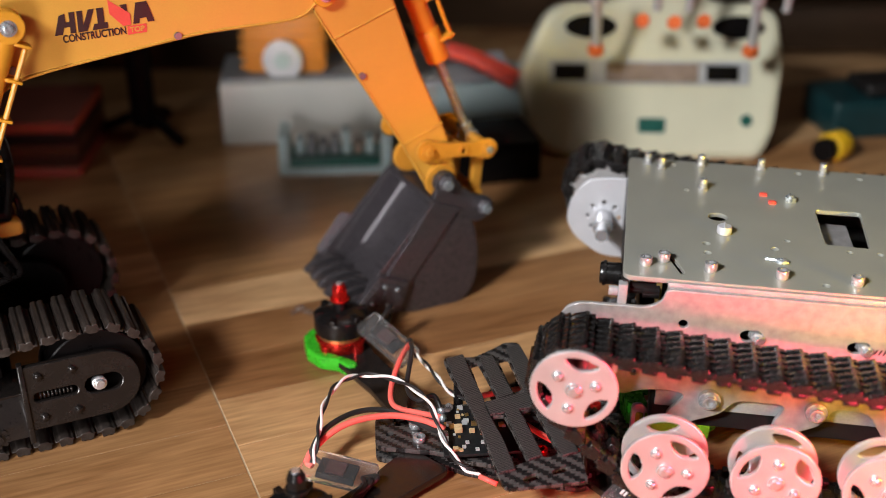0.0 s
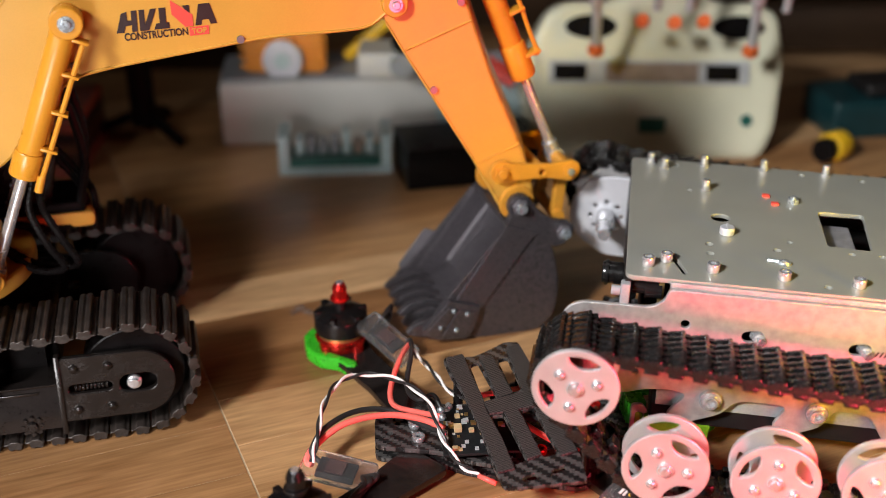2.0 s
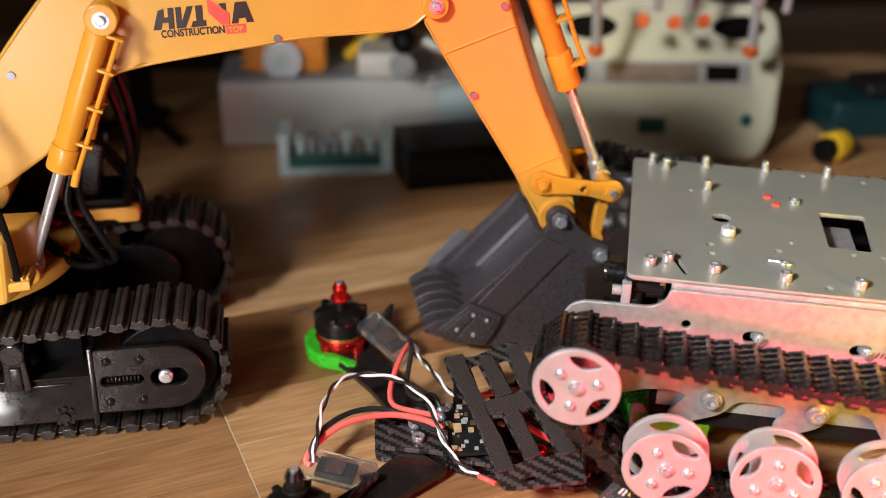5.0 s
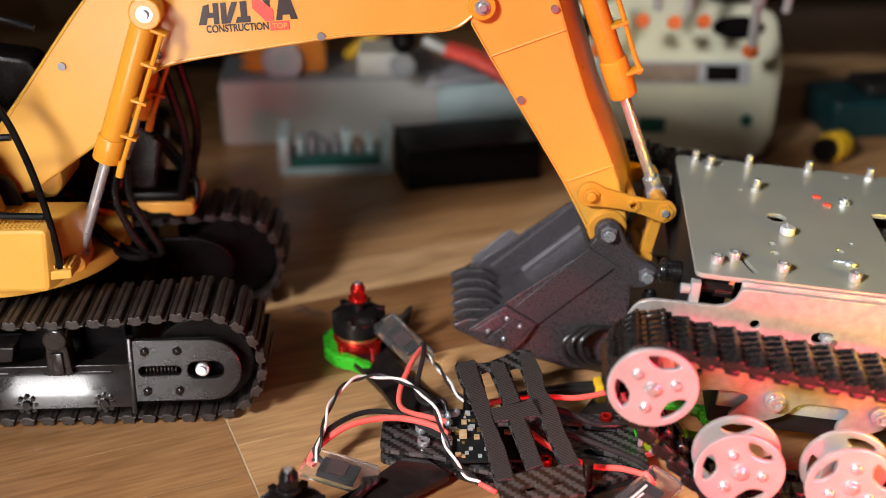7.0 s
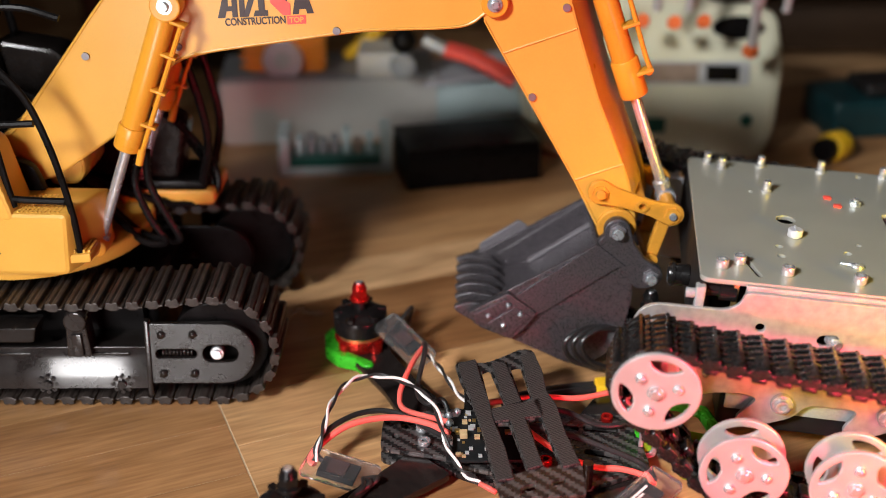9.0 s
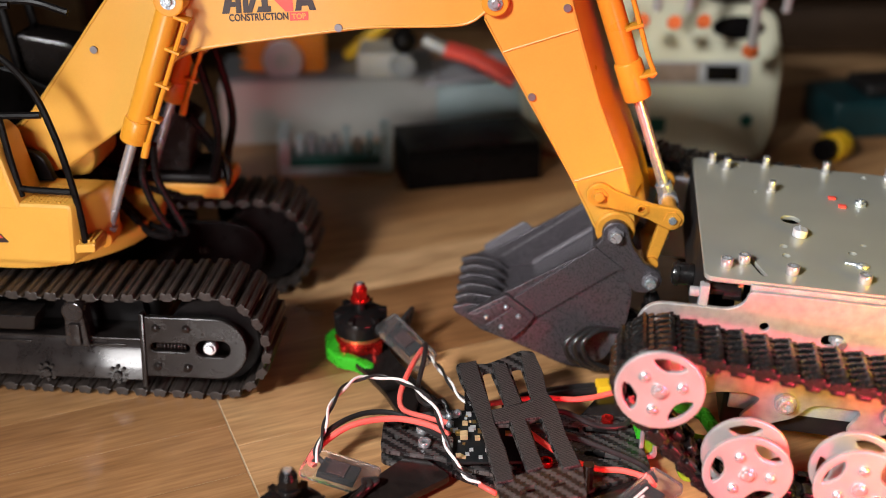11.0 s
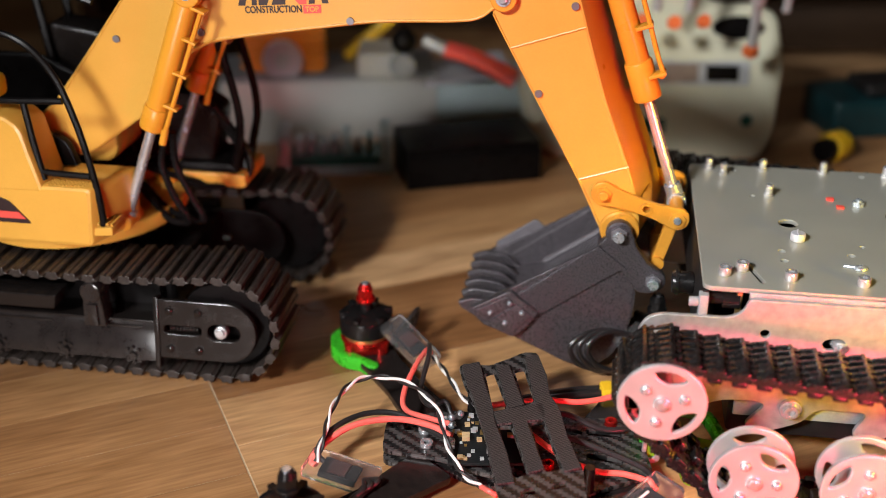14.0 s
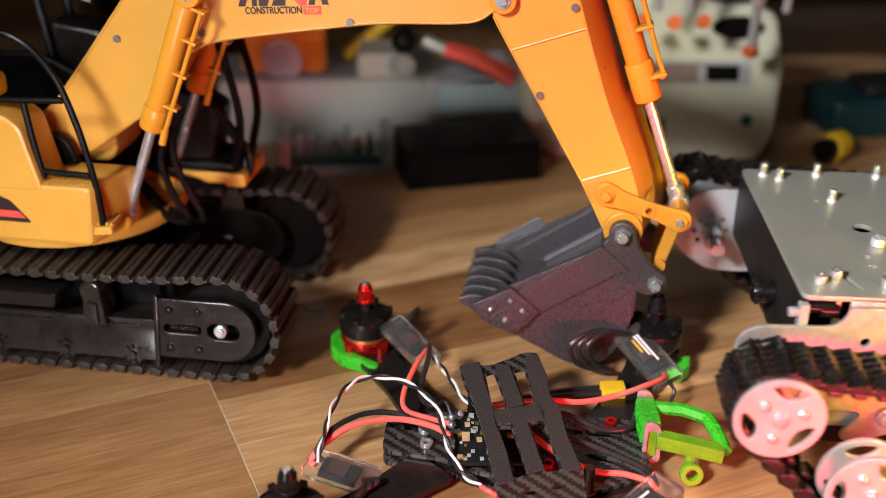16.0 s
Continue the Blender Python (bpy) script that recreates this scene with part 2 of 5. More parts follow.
def smooth_path(pts, steps=6):
    P = [Vector(p) for p in pts]
    if len(P) < 3:
        return P
    out = []
    Q = [2 * P[0] - P[1], *P, 2 * P[-1] - P[-2]]
    for i in range(1, len(Q) - 2):
        a, b, c, d = Q[i - 1:i + 3]
        for s in range(steps):
            u = s / steps
            out.append(0.5 * ((2 * b) + (c - a) * u + (2 * a - 5 * b + 4 * c - d) * u * u + (3 * b - a - 3 * c + d) * u ** 3))
    out.append(P[-1])
    return out


def mesh_of(name, form, material, smooth=32):
    me = bpy.data.meshes.new(name)
    for e in form.bm.edges:
        e.smooth = not e.is_boundary
    bmesh.ops.remove_doubles(form.bm, verts=form.bm.verts[:], dist=2e-6)
    bmesh.ops.recalc_face_normals(form.bm, faces=form.bm.faces[:])
    for e in form.bm.edges:
        e.smooth = e.smooth and len(e.link_faces) == 2 and e.calc_face_angle() < radians(smooth)
    form.bm.to_mesh(me)
    form.bm.free()
    me.materials.append(material)
    me.polygons.foreach_set("use_smooth", [True] * len(me.polygons))
    return me


def part(name, form, material, parent=None, label="", m=None):
    """One mesh object under a thing or a part; form: a Form or a mesh to share."""
    me = form if isinstance(form, bpy.types.Mesh) else mesh_of(name, form, material)
    ob = new(name, me)
    ob.parent = parent
    if m is not None:
        ob.matrix_basis = m
    if label:
        ob["label"] = label
    return ob


def thing(name, label, category, m=None, group="", kind=""):
    ob = new(name)
    ob.empty_display_size = 0.02
    if m is not None:
        ob.matrix_basis = m
    return tagged(ob, label, category, group, kind)


def lettering(words, size, depth=0.0002):
    cu = bpy.data.curves.new("words", "FONT")
    cu.body, cu.size, cu.extrude, cu.align_x, cu.align_y, cu.offset = words, size, depth, "CENTER", "CENTER", size * 0.02
    ob = bpy.data.objects.new("words", cu)
    me = bpy.data.meshes.new_from_object(ob)
    bpy.data.objects.remove(ob)
    return me


def loop_path(pts, count):
    """count even places round a closed line in x and z: point and angle."""
    P = [Vector((x, z)) for x, z in pts]
    P.append(P[0])
    seg = [(b - a).length for a, b in zip(P, P[1:])]
    total, out = sum(seg), []
    for i in range(count):
        d, k = total * i / count, 0
        while d > seg[k]:
            d -= seg[k]
            k += 1
        t = (P[k + 1] - P[k]).normalized()
        out.append((P[k] + t * d, math.degrees(math.atan2(t.y, t.x))))
    return out


# time, base x, y, heading, swing, boom, stick, bucket and link angles
EXC = [
    (0.0, -0.2754, 0.4659, 25.41, 1.08, 1.63, -3.85, -13.03, -9.2),
    (0.5, -0.2610, 0.4727, 26.12, -0.80, 1.46, -3.98, -16.74, -6.8),
    (1.0, -0.2454, 0.4838, 25.33, 0.04, 1.42, -4.17, -15.38, -7.8),
    (1.5, -0.2454, 0.4839, 25.27, -0.02, 1.39, -3.93, -16.30, -7.1),
    (2.0, -0.2517, 0.4907, 13.43, 1.71, 1.60, -3.86, -15.82, -6.5),
    (2.5, -0.2615, 0.4900, 7.92, 0.30, 1.03, -2.76, -12.55, -9.5),
    (3.0, -0.2582, 0.4925, 5.95, 0.62, 1.17, -2.48, -11.45, -10.0),
    (3.5, -0.2543, 0.4911, 9.03, -1.31, 0.87, -2.92, -10.00, -11.6),
    (4.0, -0.2308, 0.4992, 12.12, -0.24, 0.97, -2.84, -8.89, -12.1),
    (6.3, -0.2390, 0.5079, 4.28, -1.41, 0.76, -1.78, -8.23, -12.4),
    (6.5, -0.2290, 0.5123, 4.68, -1.76, 0.28, -2.02, -6.38, -14.0),
    (7.0, -0.2112, 0.5209, 2.61, -1.72, 0.20, -1.89, -2.83, -16.1),
    (7.5, -0.2069, 0.5288, 1.37, -1.73, 0.00, -1.66, -0.43, -18.0),
    (8.0, -0.2069, 0.5328, 1.18, -1.97, 0.42, -1.69, -0.06, -18.4),
    (8.5, -0.2042, 0.5379, 0.27, -2.03, 0.26, -1.61, 1.87, -18.9),
    (9.0, -0.2041, 0.5393, 0.35, -2.22, 0.36, -1.68, 2.00, -19.2),
    (11.5, -0.1986, 0.5584, -6.67, -0.10, -0.00, -0.26, 0.30, -17.8),
    (12.0, -0.1958, 0.5644, -7.86, -0.13, -0.16, 0.35, 0.16, -17.6),
    (12.5, -0.1961, 0.5652, -7.98, -0.18, -0.11, 0.11, 0.44, -17.4),
    (13.0, -0.1943, 0.5685, -8.36, -0.37, -0.16, 0.46, 0.11, -17.3),
    (13.5, -0.1928, 0.5727, -8.86, -0.66, -0.15, 0.66, -0.03, -16.9),
    (14.0, -0.1930, 0.5727, -8.74, -0.65, 0.00, 0.00, -0.00, -16.6),
    (14.5, -0.1930, 0.5727, -8.74, -0.65, 0.00, 0.00, -0.00, -16.6),
    (15.0, -0.1930, 0.5727, -8.75, -0.65, 0.00, 0.00, -0.00, -16.6),
    (15.5, -0.1928, 0.5727, -8.89, -0.50, 0.04, -0.18, 0.58, -17.4),
    (16.0, -0.1932, 0.5738, -8.87, -0.77, 0.27, -1.20, 2.77, -18.4),
]
# time, x, y, z, heading, tilt, lean
ROV = [
    (0.0, 0.1495, 0.4524, 0.0052, -9.48, 0.82, -0.10),
    (4.0, 0.1502, 0.4538, 0.0037, -9.81, 1.72, -0.01),
    (6.3, 0.1502, 0.4532, 0.0041, -9.59, 1.64, -0.21),
    (6.5, 0.1558, 0.4528, 0.0055, -8.77, 4.05, -0.21),
    (7.0, 0.1723, 0.4483, 0.0061, -6.94, 4.06, -0.46),
    (7.5, 0.1754, 0.4508, 0.0048, -7.64, 4.20, -0.14),
    (8.0, 0.1763, 0.4502, 0.0044, -7.99, 3.01, 0.06),
    (8.5, 0.1779, 0.4498, 0.0045, -8.39, 2.99, 0.02),
    (9.0, 0.1786, 0.4504, 0.0043, -8.60, 2.61, 0.16),
    (11.5, 0.1817, 0.4492, 0.0048, -9.00, 2.73, -0.08),
    (12.0, 0.1832, 0.4490, 0.0049, -8.94, 2.55, 0.03),
    (12.5, 0.1828, 0.4488, 0.0049, -8.88, 2.51, 0.00),
    (13.0, 0.1840, 0.4487, 0.0048, -8.88, 2.43, -0.03),
    (13.5, 0.1846, 0.4491, 0.0043, -8.74, 2.53, 0.10),
    (14.0, 0.1834, 0.4488, 0.0039, -8.49, 0.22, 0.31),
    (15.0, 0.1834, 0.4488, 0.0039, -8.49, 0.22, 0.31),
    (15.5, 0.1842, 0.4487, 0.0040, -8.31, -0.07, 0.40),
    (15.7, 0.1860, 0.4484, 0.0040, -8.00, 0.20, 0.30),
    (15.9, 0.2090, 0.4440, 0.0043, -4.60, 0.80, 0.00),
    (16.0, 0.2173, 0.4428, 0.0048, -2.92, 1.04, -0.02),
]
# time, x, y, heading
DRONE = [
    (0.0, 0.0424, 0.0076, 6.27),
    (4.0, 0.0403, 0.0081, 6.03),
    (6.5, 0.0315, 0.0055, 4.84),
    (7.0, 0.0110, 0.0017, 1.67),
    (8.0, 0.0085, 0.0018, 1.30),
    (9.0, 0.0085, 0.0018, 1.30),
    (11.5, 0.0075, 0.0006, 1.13),
    (12.5, 0.0056, 0.0004, 0.87),
    (13.5, 0.0038, 0.0003, 0.57),
    (14.0, 0.0000, 0.0000, 0.00),
    (15.5, 0.0000, 0.0000, 0.00),
    (16.0, 0.0000, 0.0000, 0.00),
]

# ---- setting
def build_setting():
    sub = part("floor", Form().box(-3.0, 3.0, -1.5, 2.2, -0.03, -0.0002), M_joint)
    tagged(sub, "glossy warm brown wood-look laminate floor", "floor", kind="structure")
    ang, w, ln = 23.0, 0.0405, 0.40
    turn = pose(-0.1118, 0.4701, 0, 0, 0, ang)
    half = Form().box(0.0004, ln - 0.0004, 0.00015, w - 0.00015, -0.004, 0.0, 0.0002)
    me = mesh_of("plank", half, M_floor)
    for i in range(-22, 36):
        for k in range(-4, 5):
            m = turn @ Matrix.Translation((k * ln, i * w + (k % 2) * 0.019, 0))
            p = m.translation
            if -1.3 < p.x < 1.6 and -0.5 < p.y < 1.9:
                part("plank", me, M_floor, sub, m=m)
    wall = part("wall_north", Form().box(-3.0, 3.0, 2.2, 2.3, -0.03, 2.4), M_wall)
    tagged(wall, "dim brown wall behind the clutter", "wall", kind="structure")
    # unseen walls and ceiling added to close the room, near black against bounce
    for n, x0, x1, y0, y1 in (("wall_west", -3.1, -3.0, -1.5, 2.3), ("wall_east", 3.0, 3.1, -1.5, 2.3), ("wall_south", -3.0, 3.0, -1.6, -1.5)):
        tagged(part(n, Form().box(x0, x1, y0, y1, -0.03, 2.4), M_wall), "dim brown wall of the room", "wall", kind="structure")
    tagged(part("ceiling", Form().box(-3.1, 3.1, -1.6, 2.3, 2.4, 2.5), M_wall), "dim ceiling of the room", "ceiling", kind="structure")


# ---- excavator
ARM_Y0, ARM_Y1 = -0.026, 0.018
PIV, ELB, BKT = (-0.0074, 0.1082), (0.2353, 0.0831), (0.0594, -0.1117)
HUB_X, HUB_Z = 0.095, 0.030


def raked(y, k):
    """A rake in plan: what lies behind the plane y moves k times as far along x."""
    return Matrix(((1, k, 0, -k * y), (0, 1, 0, 0), (0, 0, 1, 0), (0, 0, 0, 1)))



def base_pose(r):
    return pose(r[1], r[2], 0, 0, 0, r[3])


def arm_poses(r):
    """House, boom, stick, bucket in the excavator's space."""
    s = pose(0, 0, 0, 0, 0, r[4])
    b = s @ pose(PIV[0], 0, PIV[1], 0, r[5], 0)
    k = b @ pose(ELB[0], 0, ELB[1], 0, r[6], 0)
    u = k @ pose(BKT[0], 0, BKT[1], 0, r[7], 0)
    return s, b, k, u


def aim(a, b, y):
    """The pose at a with its x axis towards b, both (x, z), at that y."""
    return pose(a[0], y, a[1], 0, -math.degrees(math.atan2(b[1] - a[1], b[0] - a[0])), 0)


def bolt(form, x, y, z, r, h, n=6):
    """A hex head with a round end, out of a face towards -y."""
    form.cyl((x, y, z), (x, y - h, z), r, n)
    form.cyl((x, y - h, z), (x, y - h - r * 0.5, z), r * 0.62, 14, bevel=r * 0.15)
    return form


def build_track(ex, y0, y1, outer):
    """One crawler: side frame, rollers, idler and shoes; outer: -1 where the outside faces -y."""
    yo, yi = (y0, y1) if outer < 0 else (y1, y0)
    d = -1 if outer < 0 else 1
    lo, hi = sorted((yo - d * 0.006, yo - d * 0.030))
    f = Form().xz([soften([(-0.10, 0.011), (0.066, 0.011), (0.066, 0.030), (-0.10, 0.028)], 0.002)], lo, hi, 0.0007)
    frame_ob = part("side_frame", f, M_gloss, ex, "glossy dark plastic crawler frame")
    # black wall stands in for the shaded hollow above the side panel
    part("inner_wall", Form().box(-0.09, 0.055, *sorted((yo - d * 0.024, yo - d * 0.031)), 0.024, 0.048), M_black, frame_ob)
    f = Form().box(-0.10, 0.0615, -0.0010, 0.0010, -0.0102, 0.0102, 0.0004, pose(0, yo - d * 0.0022, 0.0208, 20 * d, 0, 0))
    part("side_panel", f, M_frame, frame_ob, "polished slanted side panel")
    f = Form()
    for x0, x1, z in ((-0.030, 0.004, 0.0270), (0.028, 0.052, 0.0270)):
        f.box(x0, x1, *sorted((yo - d * 0.0030, yo - d * 0.006)), z, z + 0.0014, 0.0004)
    f.box(-0.10, 0.0615, *sorted((yo - d * 0.0040, yo - d * 0.010)), 0.0300, 0.0312, 0.0004)
    part("rib", f, M_gloss, frame_ob)
    f = Form().xz([soften([(-0.036, 0.036), (0.008, 0.036), (0.010, 0.044), (-0.036, 0.044)], 0.001)], *sorted((yo - d * 0.0, yo - d * 0.014)), 0.0008)
    part("step_box", f, M_gloss, frame_ob)
    # tension plate with slot, spring and screws
    outline = [(0.063, 0.0145), (0.095, 0.0145)] + ring(HUB_X + 0.003, HUB_Z, 0.0155, 12, -88, 88) + [(0.063, 0.0455)]
    f = Form().xz([soften(outline, 0.001, 2), slot(0.0925, HUB_Z, 0.101, HUB_Z, 0.0042), slot(0.068, HUB_Z, 0.083, HUB_Z, 0.0022)], *sorted((yo + d * 0.001, yo - d * 0.003)), 0.0006)
    f.box(0.061, 0.0635, *sorted((yo + d * 0.002, yo - d * 0.003)), 0.009, 0.047, 0.0005)
    lean = Matrix.Translation((0, yo, HUB_Z)) @ Matrix.Rotation(radians(9 * d), 4, "X") @ Matrix.Translation((0, -yo, -HUB_Z))
    tp = part("tension_plate", f, M_gloss, ex, "dark plastic idler plate with a spring slot", lean)
    for x, z in ((0.069, 0.040), (0.084, 0.040), (0.069, 0.020), (0.084, 0.020)):
        part("screw", Form().cyl((x, yo, z), (x, yo + d * 0.0022, z), 0.0021, 6), M_gloss, tp)
    f = Form()
    for i in range(9):
        f.cyl((0.0685 + i * 0.0017, yo - d * 0.002, HUB_Z), (0.0694 + i * 0.0017, yo - d * 0.002, HUB_Z), 0.0019, 10)
    part("spring", f, M_gloss, tp)
    f = Form().cyl((HUB_X, yo - d * 0.004, HUB_Z), (HUB_X, yo + d * 0.0008, HUB_Z), 0.0034, 18, bevel=0.0006).cyl((HUB_X, yo + d * 0.001, HUB_Z), (HUB_X, yo + d * 0.0022, HUB_Z), 0.0022, 14, bevel=0.0004)
    part("axle_cap", f, M_steel, tp, "bright steel axle end")
    f = Form().cyl((HUB_X, yo - d * 0.008, HUB_Z), (HUB_X, yo - d * 0.028, HUB_Z), 0.0235, 36, bevel=0.001)
    part("idler_wheel", f, M_black, ex)
    f = Form().cyl((-0.095, yo - d * 0.008, HUB_Z), (-0.095, yo - d * 0.028, HUB_Z), 0.0235, 36, bevel=0.001)
    part("drive_sprocket", f, M_black, ex)
    for i in range(4):
        x = -0.0605 + i * 0.0361
        f = Form().cyl((x, yo - d * 0.001, 0.0135), (x, yo - d * 0.02, 0.0135), 0.0062, 20, bevel=0.0006).cyl((x, yo + d * 0.0030, 0.0135), (x, yo, 0.0135), 0.0024, 8)
        for k in range(8):
            a = k * math.pi / 4
            f.cyl((x + 0.0042 * math.cos(a), yo, 0.0135 + 0.0042 * math.sin(a)), (x + 0.0042 * math.cos(a), yo + d * 0.0018, 0.0135 + 0.0042 * math.sin(a)), 0.0011, 8)
        part("road_roller", f, M_frame, ex)
    f = Form().xz([soften([(0.023, 0.028), (0.035, 0.028), (0.0335, 0.050), (0.0245, 0.050)], 0.001)], *sorted((yo, yo - d * 0.010)), 0.0008).cyl((0.029, yo + d * 0.001, 0.0475), (0.029, yo - d * 0.02, 0.0475), 0.0055, 18, bevel=0.0008)
    f.box(0.0265, 0.0315, *sorted((yo + d * 0.0015, yo)), 0.029, 0.041, 0.0005)
    part("carrier_roller", f, M_frame, ex)
    if d > 0:
        f = Form().xz([soften([(-0.090, 0.010), (0.076, 0.010), (0.094, 0.018), (0.098, 0.032), (0.090, 0.044), (0.076, 0.047), (-0.090, 0.047)], 0.006)], yi - 0.0015, yi + 0.0010, 0.0008)
        inner = part("inner_panel", f, M_black, ex, "black plastic panel on the inner side")
        part("axle_bar", Form().cyl((0.036, yi - 0.0030, 0.030), (0.066, yi - 0.0030, 0.030), 0.0022, 14, bevel=0.0004), M_gloss, inner)
    # shoes round idler and sprocket
    path = ring(HUB_X, HUB_Z + 0.0005, 0.0275, 26, -90, 90) + [(0.06, 0.0555), (0.029, 0.0545), (-0.02, 0.0550), (-0.07, 0.0565)] + ring(-0.095, HUB_Z + 0.0005, 0.0275, 26, 90, 270) + [(-0.05, 0.0032), (0.05, 0.0032)]
    w = abs(y1 - y0)
    grip = [(-0.0042, -0.0010), (-0.0026, -0.0010), (-0.0020, -0.0020), (0.0018, -0.0020), (0.0024, -0.0010), (0.0046, -0.0010), (0.0046, 0.0000), (0.0027, 0.0000), (0.0024, 0.0025), (0.0004, 0.0027), (0.0001, 0.0021), (-0.0007, 0.0021), (-0.0010, 0.0028), (-0.0033, 0.0026), (-0.0036, 0.0000), (-0.0042, 0.0000)]
    f = Form().xz([soften(grip, 0.0004, 1)], -w / 2, w / 2, 0.0004)
    me = mesh_of("track_shoe", f, M_shoe)
    for p, a in loop_path(path, 58):
        part("track_shoe", me, M_shoe, ex, m=pose(p.x, (y0 + y1) / 2, p.y, 0, -a + 180, 0))


def build_excavator():
    ex = thing("toy_excavator", "orange toy excavator with black crawler tracks and dark bucket", "toy excavator")
    build_track(ex, -0.0735, -0.0365, -1)
    build_track(ex, 0.0365, 0.0735, 1)
    f = Form().box(-0.06, 0.06, -0.042, 0.042, 0.022, 0.046, 0.003).cyl((0, 0, 0.04), (0, 0, 0.064), 0.034, 40, bevel=0.001)
    part("undercarriage", f, M_black, ex)
    # house: deck, near box with step, far deck, cab and guard rails
    f = Form().cyl((-0.006, 0, 0.0605), (-0.006, 0, 0.0685), 0.0575, 56, bevel=0.002)
    f.xz([soften([(-0.12, 0.066), (0.029, 0.0665), (0.0315, 0.0985), (-0.12, 0.0985)], 0.0035)], -0.0615, -0.0285, 0.0020, raked(-0.0615, 0.36))
    f.xz([soften([(-0.12, 0.094), (0.0075, 0.094), (0.0045, 0.107), (0.0, 0.128), (-0.008, 0.134), (-0.12, 0.134)], 0.0035)], -0.0618, -0.036, 0.0020)
    f.xz([soften([(0.0285, 0.072), (0.0395, 0.073), (0.0395, 0.0775), (0.0300, 0.0765)], 0.001)], -0.0600, -0.044, 0.0006)
    house = part("house", f, M_orange, ex, "orange plastic upper body")
    f = Form().xz([soften([(-0.12, 0.066), (0.080, 0.066), (0.080, 0.0742), (-0.12, 0.0742)], 0.003)], 0.024, 0.060, 0.0012)
    part("side_deck", f, M_orange, house)
    f = Form().xz([soften([(-0.10, 0.066), (0.020, 0.066), (0.016, 0.100), (0.0, 0.125), (-0.03, 0.140), (-0.10, 0.14)], 0.006)], 0.0195, 0.0235, 0.002)
    part("engine_cover", f, M_black, house, "black plastic inner panel")
    f = Form().box(-0.10, 0.012, -0.036, 0.020, 0.066, 0.092, 0.003)
    part("inner_deck", f, M_black, house)
    # anti-slip dots on the near step
    f = Form()
    for i in range(10):
        for j in range(9):
            f.ball((0.0085 + i * 0.0021, -0.0595 + j * 0.0025, 0.0985), 0.0006, 6)
    part("tread_dots", f, M_orange, house)
    f = Form()
    for i in range(4):
        f.box(0.0305 + i * 0.0024, 0.0318 + i * 0.0024, -0.058, -0.046, 0.0765, 0.0785, 0.0003)
    part("foot_tread", f, M_orange, house)
    f = Form().xz([soften([(-0.10, 0.0775), (-0.002, 0.0775), (-0.012, 0.089), (-0.03, 0.096), (-0.10, 0.102)], 0.001)], -0.0620, -0.0612)
    dec = part("side_decal", f, M_ink, house, "black decal with red stripe")
    part("stripe", Form().xz([[(-0.10, 0.0800), (-0.0045, 0.0800), (-0.008, 0.0835), (-0.10, 0.0850)]], -0.06235, -0.0619), M_red_ink, dec)
    # guard rails of black tube
    rails = (
        [(0.034, -0.057, 0.072), (0.0335, -0.057, 0.090), (0.031, -0.057, 0.110), (0.026, -0.056, 0.132), (0.018, -0.055, 0.153), (0.004, -0.054, 0.168), (-0.016, -0.053, 0.173), (-0.06, -0.053, 0.174)],
        [(0.0305, -0.057, 0.103), (0.012, -0.057, 0.1035), (0.006, -0.057, 0.104)],
        [(0.006, -0.057, 0.100), (0.0035, -0.057, 0.118), (0.0015, -0.057, 0.139)],
        [(0.021, -0.0555, 0.1405), (-0.01, -0.056, 0.1395), (-0.06, -0.056, 0.139)],
        [(0.030, -0.030, 0.182), (0.010, -0.030, 0.187), (-0.02, -0.030, 0.183), (-0.035, -0.03, 0.165), (-0.04, -0.03, 0.13)],
        [(0.012, -0.05, 0.190), (-0.02, -0.05, 0.189), (-0.05, -0.05, 0.180)],
    )
    for pts in rails:
        part("guard_rail", Form().tube(pts, 0.0017, 8), M_black, house, "glossy black tube rail")
    f = Form().box(-0.030, 0.076, 0.024, 0.058, 0.0745, 0.080, 0.002).box(-0.040, 0.050, 0.022, 0.060, 0.198, 0.206, 0.003)
    for x0, x1 in ((0.074, 0.056), (-0.028, -0.034)):
        for y in (0.026, 0.056):
            f.tube([(x0, y, 0.078), (x0 + 0.004, y, 0.115), (x1, y, 0.200)], 0.0024, 8)
    cab = part("cab", f, M_black, house, "black cab frame with dark panels")
    part("dashboard", Form().xz([soften([(-0.028, 0.079), (0.060, 0.079), (0.066, 0.108), (0.050, 0.118), (0.020, 0.120), (0.004, 0.150), (-0.028, 0.155)], 0.004)], 0.029, 0.053, 0.002), M_gloss, cab)
    part("tool_box", Form().box(-0.060, -0.020, -0.052, -0.030, 0.1345, 0.146, 0.004), M_yellow, house)
    # boom foot bracket
    for y0 in (-0.034, 0.019):
        f = Form().xz([soften([(-0.03, 0.068), (0.022, 0.068), (0.008, 0.112), (-0.014, 0.118), (-0.026, 0.10)], 0.005)], y0, y0 + 0.005, 0.0008)
        part("boom_bracket", f, M_black, house)
    part("pivot_pin", Form().cyl((PIV[0], -0.0375, PIV[1]), (PIV[0], 0.026, PIV[1]), 0.0032, 16, bevel=0.0006), M_steel, house)
    f = Form().cyl((0.0353, -0.040, 0.0705), (0.0353, -0.024, 0.0705), 0.0048, 20, bevel=0.0006).box(0.0315, 0.0385, -0.037, -0.027, 0.062, 0.071, 0.001)
    part("cylinder_mount", f, M_orange2, house)
